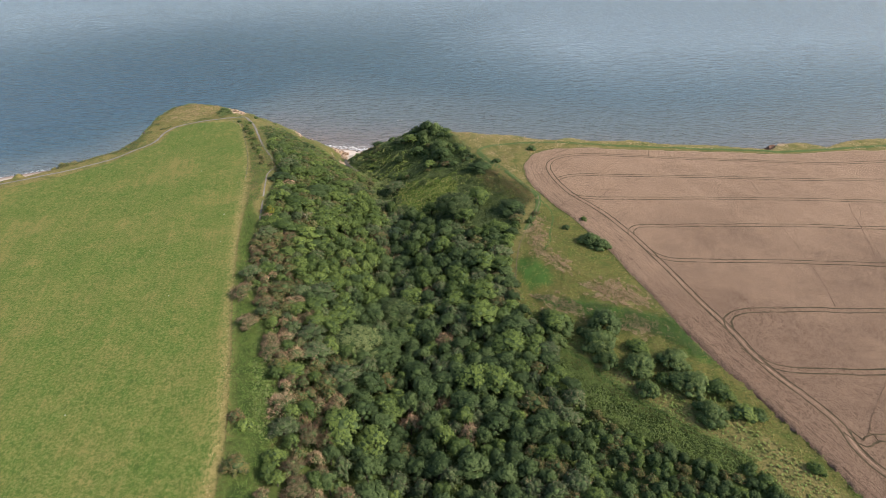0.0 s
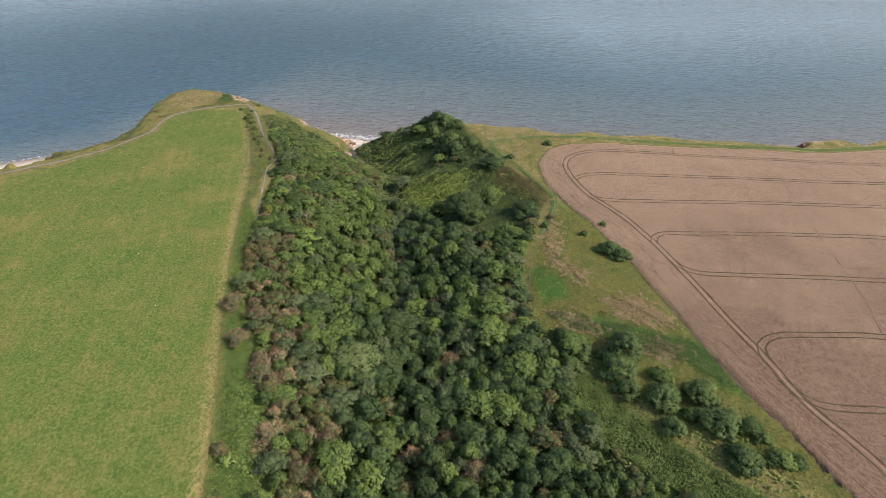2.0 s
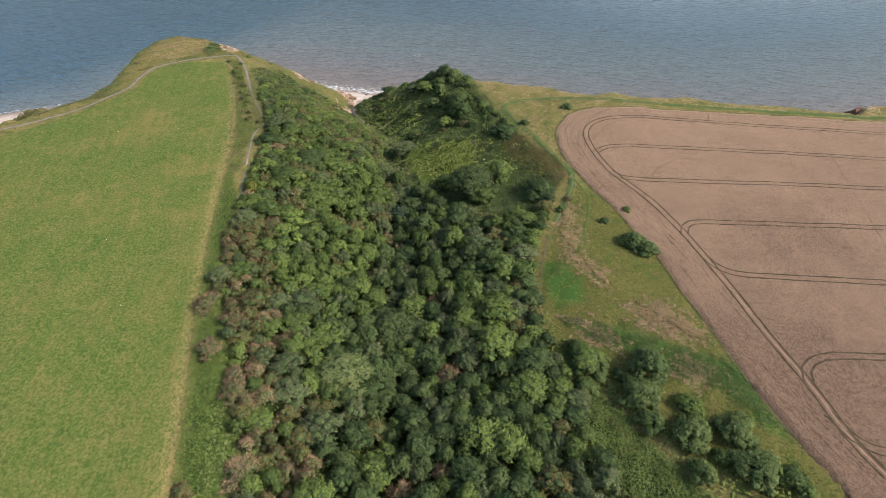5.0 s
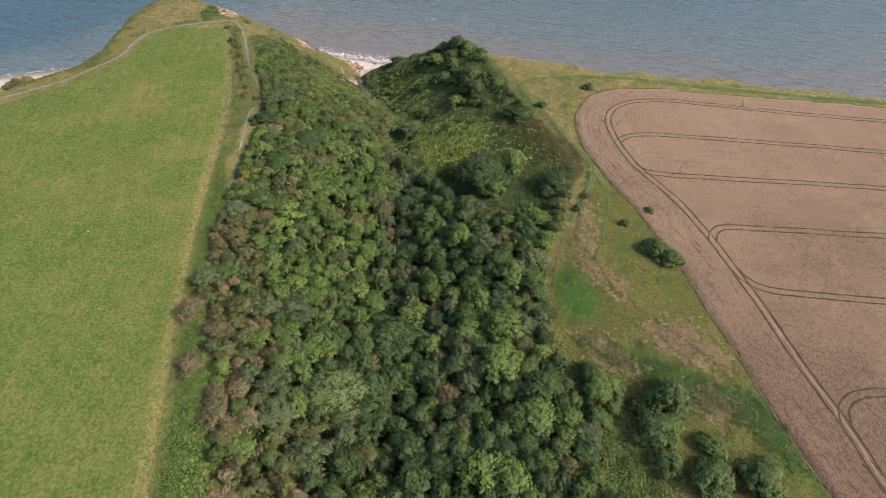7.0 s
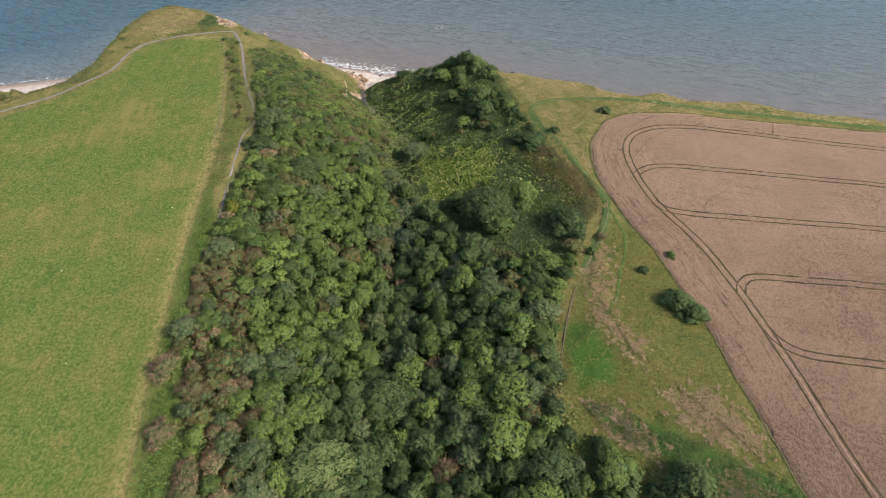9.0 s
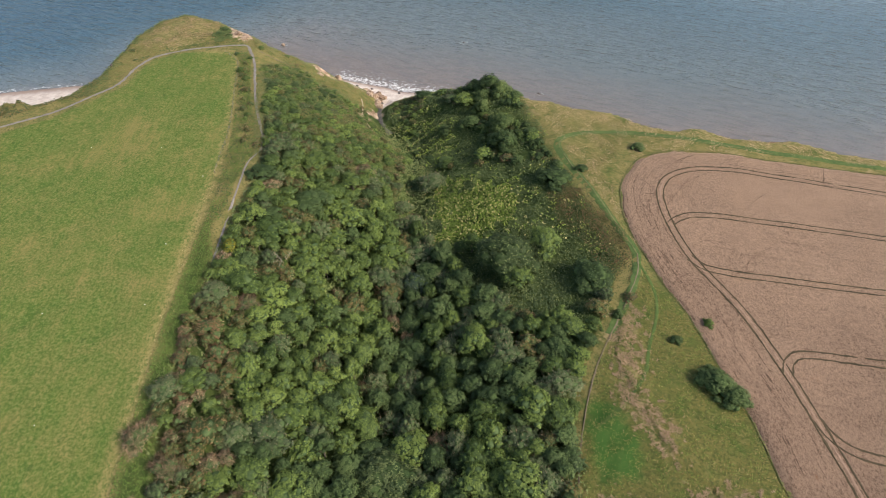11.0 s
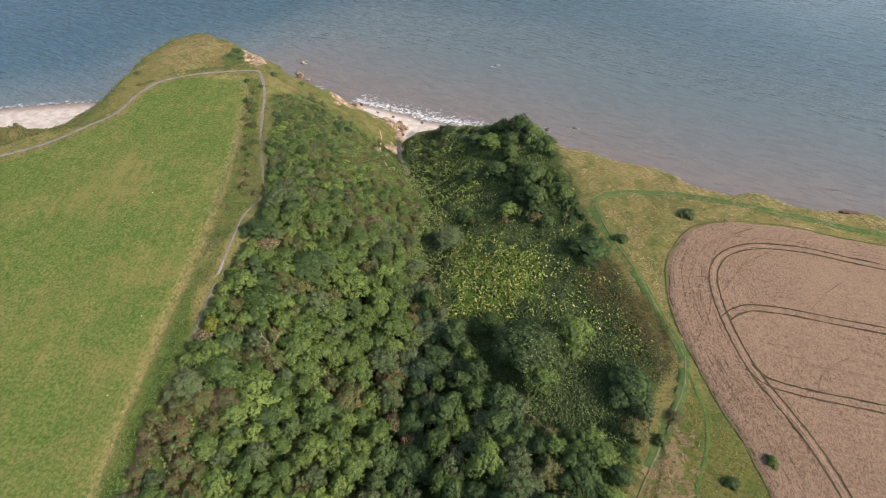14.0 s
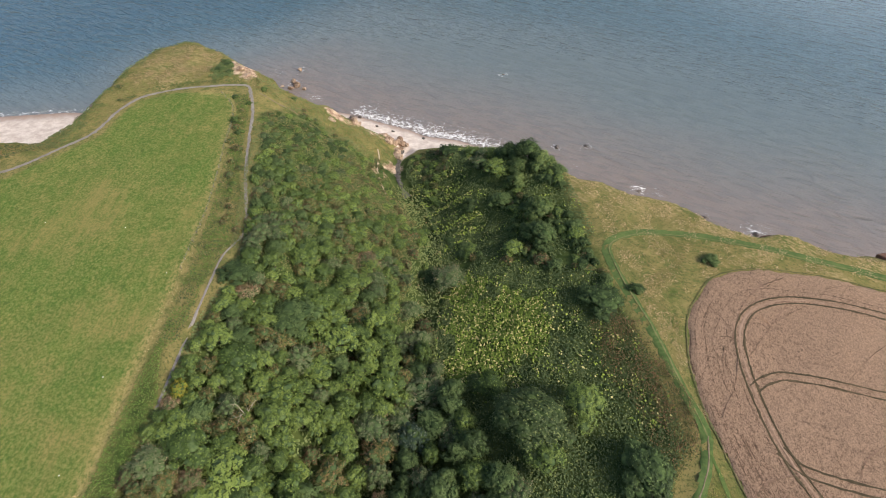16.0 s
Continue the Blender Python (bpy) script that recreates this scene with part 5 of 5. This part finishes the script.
CLIFFTOP = [(21, 264), (8, 290), (30, 285), (47, 281), (61, 275), (95, 273), (150, 264), (230, 277), (236, 266), (176, 260), (134, 263), (93, 267), (50, 260), (41, 250), (39, 236), (40, 224), (44, 212), (32, 238)]
tussocks("clifftop_straw", CLIFFTOP, 5600, 513, BLADE_STRAW, "dry tussock grass along the cliff edge", 0.55, keep=lambda x, y: wave(x, y, 14, 96) > -0.1)
tussocks("clifftop_green", CLIFFTOP, 4900, 514, BLADE_GREEN, "green tussock grass along the cliff edge", 0.5)
HEADLAND = [(-158, 262), (-160, 312), (-152, 338), (-130, 334), (-110, 318), (-98, 308), (-109, 313), (-124, 310), (-144, 298), (-147, 280), (-150, 266)]
tussocks("headland_grass", HEADLAND, 4900, 515, BLADE_GREEN, "rough green and brown grass on the headland", 0.5)
tussocks("headland_straw", HEADLAND, 3150, 516, BLADE_STRAW, "dry straw-coloured grass on the headland", 0.45, keep=lambda x, y: wave(x, y, 14, 97) > 0.2)
VERGE = [(-46.5, 60), (-50, 86), (-57.5, 116), (-65, 142), (-72, 169), (-79, 198), (-86, 230), (-91, 250), (-100, 275), (-108, 296), (-104, 297), (-96, 276), (-87, 251), (-83, 232), (-76, 200), (-69, 170), (-62, 142), (-55, 116), (-47.5, 86), (-43.5, 60)]
tussocks("verge_straw", VERGE, 7699, 517, BLADE_STRAW, "dry uncut grass along the pasture edge", 0.5)

fence([(-84.2, 226), (-85.2, 230), (-90.2, 250), (-99.2, 275), (-107.2, 296), (-118, 306)])

broad_leaves("rust_dock", [(22, 240), (30, 238), (34, 229), (39, 221), (41, 210), (36, 207), (31, 218), (25, 224), (21, 230)], 9000, 0.13, LEAF_RUST, "rust-brown withered dock below the grass path", 520, 0.9, keep=lambda x, y: wave(x, y, 8, 117) > -0.1)
broad_leaves("dock_olive", [(20, 246), (28, 238), (34, 229), (40, 220), (41, 208), (35, 200), (29, 216), (22, 224), (18, 236)], 14000, 0.14, LEAF_OLIVE, "olive-brown dead stems and bramble below the grass path", 548, 0.8)


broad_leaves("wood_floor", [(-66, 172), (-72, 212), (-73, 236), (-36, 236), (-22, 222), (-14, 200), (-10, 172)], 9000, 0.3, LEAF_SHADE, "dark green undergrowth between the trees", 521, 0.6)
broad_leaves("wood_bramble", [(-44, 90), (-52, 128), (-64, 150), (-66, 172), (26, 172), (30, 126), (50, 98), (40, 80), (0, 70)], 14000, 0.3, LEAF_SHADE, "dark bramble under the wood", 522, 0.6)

PATH_VERGE = [(-76, 200), (-83, 230), (-89, 250), (-98, 275), (-106, 296), (-112, 305), (-107, 306), (-101, 295), (-91, 270), (-79, 247), (-77, 236), (-76, 222), (-73, 206)]
broad_leaves("path_verge", PATH_VERGE, 20000, 0.17, LEAF_BRAMBLE, "olive weeds and bramble beside the coast path", 523, 0.5, keep=lambda x, y: wave(x, y, 9, 98) > -0.3)

broad_leaves("verge_weeds", PATH_VERGE, 60000, 0.1, LEAF_WEED, "rank green weeds between the coast path and the fence", 549, 0.5, keep=lambda x, y: wave(x, y, 11, 122) + 0.7 * wave(x, y, 3, 123) > -0.35)
broad_leaves("bracken_slope", [(-66, 302), (-56, 306), (-44, 290), (-34, 264), (-32, 240), (-44, 238), (-54, 258), (-64, 280), (-72, 300)], 14000, 0.16, LEAF_FERN, "yellow-green bracken on the lower slope", 524, 0.9)
broad_leaves("knoll_bright", KNOLL, 4500, 0.2, LEAF_LUSH, "bright green leaves on the knoll", 525, 0.75, keep=lambda x, y: (wave(x, y, 12, 99) > 0.25) & (seg_dist(x, y, AXIS)[0] > 3))
broad_leaves("strip_flowers", STRIP, 900, 0.1, LEAF_RUST, "rust-red seed heads among the weeds", 526, 1.0)
broad_leaves("nettle_bed", NETTLE, 36000, 0.12, LEAF_NETTLE, "dark green nettle bed across the rough meadow", 527, 0.6, keep=lambda x, y: (signed(x, y, CROP_EDGE) < -0.4) & (signed(x, y, NETTLE) + 2 * wave(x, y, 6, 101) + 1.2 * wave(x, y, 2.5, 121) > 0.8))
FACE = [(-150, 262), (-160, 258), (-170, 244), (-178, 246), (-208, 280), (-200, 290), (-186, 290), (-173, 298), (-172, 312), (-174, 328), (-169, 344), (-156, 352), (-140, 352), (-122, 347), (-110, 340), (-112, 334), (-132, 338), (-150, 341), (-160, 330), (-162, 312), (-160, 296), (-157, 278)]
broad_leaves("face_scrub", FACE, 30000, 0.24, LEAF_BRAMBLE, "dark green scrub on the steep seaward face", 528, 0.5, keep=lambda x, y: (height(x, y) > -28) & (wave(x, y, 9, 102) > -0.25))
broad_leaves("face_grass", FACE, 16000, 0.22, LEAF_OLIVE, "olive rough grass on the steep seaward face", 529, 0.4, keep=lambda x, y: (height(x, y) > -29))
FLOOR = [(-26, 222), (-17, 224), (-22, 250), (-26, 270), (-36, 288), (-45, 300), (-52, 304), (-50, 296), (-42, 284), (-36, 270), (-32, 250)]
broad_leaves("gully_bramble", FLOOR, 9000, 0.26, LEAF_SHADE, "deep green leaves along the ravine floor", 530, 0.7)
broad_leaves("gully_fern", FLOOR, 3500, 0.24, LEAF_FERN, "yellow-green fern along the ravine floor", 531, 0.9, keep=lambda x, y: wave(x, y, 8, 103) > 0)
PATCH = [(-126, 312), (-129, 319), (-129, 327), (-125, 328), (-120, 322), (-118.5, 317), (-121, 312)]
broad_leaves("headland_bramble", PATCH, 2600, 0.2, LEAF_NETTLE, "dark green bramble patch on the headland", 532, 0.6, keep=lambda x, y: signed(x, y, PATCH) + 1.5 * wave(x, y, 5, 104) > 0.6)
RIM = [(-148, 262), (-156, 256), (-168, 262), (-168, 300), (-172, 330), (-160, 346), (-144, 344), (-146, 336), (-152, 330), (-155, 318), (-155, 300), (-151, 282)]
# dark leaves here stand in for the shade on the steep bank
broad_leaves("headland_rim", RIM, 12000, 0.2, LEAF_NETTLE, "scrub over the headland rim, coloured dark for the shaded bank", 533, 0.4, keep=lambda x, y: signed(x, y, RIM) + 3 * wave(x, y, 12, 105) > 2.5)
COVE_FACE = [(-106, 311), (-92, 309), (-74, 306), (-62, 306), (-58, 318), (-64, 330), (-78, 334), (-94, 338), (-108, 339), (-116, 330), (-110, 318)]
broad_leaves("cove_scrub", COVE_FACE, 9000, 0.2, LEAF_BRAMBLE, "brown-green scrub on the cliff above the cove", 534, 0.5, keep=lambda x, y: (height(x, y) > -28) & (wave(x, y, 9, 106) > -0.3))
broad_leaves("cove_grass", COVE_FACE, 7000, 0.18, LEAF_OLIVE, "olive grass on the cliff above the cove", 535, 0.35, keep=lambda x, y: (height(x, y) > -29) & (wave(x, y, 11, 107) > -0.2))
thatch("meadow_tufts", MEADOW, 70000, 536, BLADE_GREEN, "tufted green grass in the rough meadow", 0.5, width=0.045, keep=lambda x, y: wave(x, y, 7, 108) > -0.3)
thatch("meadow_thatch", MEADOW, 420000, 537, BLADE_BLEACHED, "bleached flattened grass in the rough meadow", 0.6, width=0.04, keep=lambda x, y: np.maximum.reduce([signed(x, y, p) for p in STRAW]) + 2.6 * wave(x, y, 4, 109) + 2.2 * wave(x, y, 1.7, 116) > 0.9)
thatch("clifftop_thatch", CLIFFTOP, 140000, 538, BLADE_BLEACHED, "bleached flattened grass along the cliff edge", keep=lambda x, y: wave(x, y, 12, 110) + 0.6 * wave(x, y, 4, 111) > 0.15)
thatch("headland_thatch", [(-156, 300), (-156, 326), (-148, 336), (-132, 332), (-126, 322), (-130, 312), (-144, 304)], 20000, 539, BLADE_BLEACHED, "bleached grass on the headland top", keep=lambda x, y: wave(x, y, 8, 112) > 0)


def band(line, width):
    """A closed outline round a line, width to each side."""
    c = np.array(line, float)
    d = np.gradient(c, axis=0)
    n = np.stack([-d[:, 1], d[:, 0]], 1) / np.hypot(d[:, 0], d[:, 1])[:, None] * width
    return [tuple(p) for p in np.concatenate([c + n, (c - n)[::-1]])]


broad_leaves("fence_weeds", band([(-85, 230), (-90, 250), (-99, 275), (-107, 296), (-112, 302), (-118, 306)], 0.45), 9000, 0.12, LEAF_NETTLE, "dark weeds grown up along the fence", 540, 0.7, keep=lambda x, y: wave(x, y, 6, 113) > -0.6)
broad_leaves("path_hedge", band([(-147, 290), (-143, 299), (-134, 306), (-123, 311), (-114, 314.5)], 0.9), 6000, 0.15, LEAF_NETTLE, "low dark hedge along the headland path", 541, 0.8, keep=lambda x, y: wave(x, y, 7, 114) > -0.4)
broad_leaves("rough_weeds", [(38, 250), (42, 258), (48, 264), (60, 266), (60, 270), (40, 268), (28, 264), (28, 256), (34, 244), (40, 232)], 5000, 0.14, LEAF_OLIVE, "olive weeds in the rough corner beside the wheat", 542, 0.35, keep=lambda x, y: wave(x, y, 8, 115) > 0.1)

# ---- rocks, dead tree and small things ----
def boulder(x, y, size, seed, material=ROCK, flat=0.7, sink=0.3, label="pale sandstone boulder on the beach", group="boulders", z=None):
    me = rock_mesh("boulder", seed, size, material, flat)
    ob = tagged(new("boulder", me), label, "boulder", group)
    ob.matrix_basis = pose(x, y, (z_at(x, y) if z is None else z) + size * flat * (0.6 - sink), 0, 0, seed * 47 % 360)
    return ob


for i, (x, y, size) in enumerate(((-80, 338.5, 2.2), (-77, 337.5, 1.6), (-66, 331.5, 2.0), (-63.5, 330, 2.4), (-61, 332.5, 2.2), (-58.5, 324, 2.6), (-68, 332, 1.5), (-82, 344, 1.4), (-59.5, 327, 1.8))):
    boulder(x, y, size, 600 + i)
for i, (x, y, size) in enumerate(((-63.8, 327.9, 1.5), (-61.5, 330.6, 2), (-60.9, 336.2, 1.6), (-58.4, 332.5, 1.8), (-57.5, 322.7, 2.2), (-57.3, 332.6, 1.4), (-62.5, 328.7, 1.3), (-58.6, 330.4, 1.5))):
    boulder(x, y, size, 610 + i, flat=0.85)
for i, (x, y, size) in enumerate(((-87, 349, 1.8), (-84, 351, 1.3), (-74, 345, 0.9), (-66, 343, 0.8), (-52, 342, 0.8), (-88, 346, 1.2))):
    boulder(x, y, size, 630 + i, ROCK_DARK, label="dark wet boulder at the water's edge", group="wet boulders", z=max(z_at(x, y), SEA - 0.3))
for i, (x, y, size, flat) in enumerate(((-122, 369, 2.1, 1.2), (-124, 366, 1.6, 0.7), (-118, 367, 1.3, 0.6), (-129, 367, 1.2, 0.5), (-127, 383.5, 1.5, 0.6), (-125, 372, 1.6, 0.9), (-113, 357, 1.6, 0.6))):
    boulder(x, y, size, 650 + i, ROCK, flat, label="tawny rock stump standing in the shallow sea", group="sea rocks", z=SEA)
for i, (x, y, size) in enumerate(((4, 351, 1.2), (16, 355, 1.1), (38, 330, 1.0), (79, 316, 1.4), (62, 321, 1.0), (-28, 406, 0.8), (99, 310.5, 1.0))):
    boulder(x, y, size, 670 + i, ROCK_DARK, 0.45, label="dark rock awash in the sea", group="rocks awash", z=SEA)


def outcrop(x, y, size, seed, label, material=ROCK, flat=0.8):
    ob = tagged(new("rock_outcrop", rock_mesh("rock_outcrop", seed, size, material, flat)), label, "rock", "outcrops in the cliff")
    ob.matrix_basis = pose(x, y, z_at(x, y) - size * 0.35 * flat, 10, -12, seed * 31 % 360)
    return ob


outcrop(-82.5, 318.5, 2.3, 701, "pale orange rock outcrop on the grassy cliff")
outcrop(-78, 330, 3.0, 702, "pale broken cliff face above the beach", flat=1.2)
outcrop(-76, 333, 2.3, 703, "pale broken cliff face above the beach", flat=1.0)
outcrop(-119, 323, 2.6, 704, "bare orange earth scar on the headland", flat=0.5)
outcrop(-114.5, 320, 2.0, 705, "bare orange earth scar on the headland", flat=0.5)
outcrop(67, 281.5, 3.2, 706, "dark red clay face at the cliff edge", CLAY, 0.8)
outcrop(99, 280, 4.5, 707, "dark red clay face at the cliff edge", CLAY, 0.8)
outcrop(172, 270, 6.0, 708, "dark red clay face at the cliff edge", CLAY, 0.8)
path("path_scar", [(-63.8, 317.5), (-62.2, 313.9), (-60.8, 307.4), (-58.5, 302.4), (-55.7, 297.2), (-52.3, 292.0)], 0.45, PATH_SCAR, "pale bare track down the ravine side", 0.75, 0.4)


def dead_tree(x, y):
    """A leafless tree, its forked limbs bleached, with some ivy at its foot."""
    ob = tagged(new("dead_tree"), "bleached leafless dead tree standing among green trees", "tree")
    r = np.random.default_rng(77)
    vs, fs, base = [], [], 0

    def limb(p, d, length, girth, level):
        nonlocal base
        pts = [p]
        for _ in range(4):
            d = d + r.normal(size=3) * 0.22 + np.array([0, 0, 0.06])
            d = d / np.linalg.norm(d)
            pts.append(pts[-1] + d * length / 4)
        v, f = tube(pts, np.linspace(girth, girth * 0.35, 5), 5)
        vs.append(v)
        fs.append(f + base)
        base += len(v)
        if level:
            for j in (2, 3, 4):
                side = d + r.normal(size=3) * 0.65
                limb(pts[j], side / np.linalg.norm(side), length * 0.62, girth * 0.5, level - 1)

    for a in range(3):
        limb(np.array([0, 0, 2.5]), np.array([math.cos(a * 2.1 + 2.2) * 0.8, math.sin(a * 2.1 + 2.2) * 0.8, 0.9]), 3.4, 0.16, 2)
    v, f = tube([(0, 0, -1), (0.1, 0, 1), (0, 0, 2.6)], (0.32, 0.26, 0.18), 6)
    vs.append(v)
    fs.append(f + base)
    me = quick_mesh("trunk", np.concatenate(vs), np.concatenate(fs))
    me.materials.append(DEADWOOD)
    t = new("trunk", me)
    t.parent = ob
    ivy = new("ivy", crown_mesh("ivy", 78, 1.2, 1.2, 4.0, 6, 260, 0.2, LEAF_BRIGHT))
    ivy.parent = ob
    ivy.location = (0.5, -0.2, 0)
    ob.matrix_basis = pose(x, y, z_at(x, y) + 2.2, 0, 0, 20) @ Matrix.Diagonal((0.78, 0.78, 0.85, 1))
    return ob


dead_tree(-51, 194.5)
# two lumps for one small black and white object of unknown kind
bundle = tagged(new("bundle", rock_mesh("bundle", 720, 0.8, ROCK_DARK, 0.6)), "dark half of a small unidentified object on the headland grass", "bundle")
bundle.matrix_basis = pose(-156, 286, z_at(-156, 286) + 0.3)
sheet = tagged(new("pale_stone", rock_mesh("pale_stone", 721, 0.5, STONE_PALE, 0.5)), "white half of a small unidentified object on the headland grass", "stone")
sheet.matrix_basis = pose(-157.1, 285.6, z_at(-157.1, 285.6) + 0.15)
for i in range(10):
    x, y = rng.uniform(-130, -60), rng.uniform(75, 250)
    if signed(np.array([x]), np.array([y]), PASTURE)[0] > 2:
        st = tagged(new("pale_stone", rock_mesh("pale_stone", 730 + i, 0.16, STONE_PALE, 0.6)), "small white stone lying in the pasture", "stone", "white stones in the pasture")
        st.matrix_basis = pose(x, y, z_at(x, y) + 0.06)
path("stream_bed", [(-59, 334), (-57.5, 326), (-56, 318), (-53.5, 309), (-50, 302), (-46, 296.5)], 1.7, GRAVEL, "grey gravel stream bed at the ravine mouth", 0.25, 0.4)
for row in (("darkbush", -126, 320, 2.4, 1.3), ("darkbush", -124.5, 324, 2.2, 1.2), ("darkbush", -123, 316.5, 2.0, 0.9), ("darkbush", -126.5, 326, 1.8, 1.2), ("darkbush", -121.5, 319.5, 1.6, 1.0), ("bush", -104, 312, 1.4, 1.2), ("rust", -90, 312, 1.6, 0.9), ("olivebush", -149, 292, 1.2, 0.8), ("olivebush", -155, 300, 1.8, 0.8), ("darkbush", -95, 316, 1.5, 1.0), ("bush", -104, 301, 1.3, 1.2), ("darkbush", -111, 304, 1.2, 0.9), ("rust", -65.3, 298.1, 2.6, 1.6), ("rust", -67.4, 297.9, 2.2, 1.4), ("rust", -62.1, 293.4, 2, 1.4), ("rust", -61.9, 273.0, 2.4, 1.6), ("greybush", -62.4, 269.4, 2.6, 1.8), ("rust", -89.1, 282.7, 1.8, 1.1), ("rust", -86.1, 279.7, 1.5, 1), ("rust", -85.5, 311.4, 1.6, 0.9), ("olivebush", -69.4, 299.5, 2.2, 1.4)):
    plant(*row)
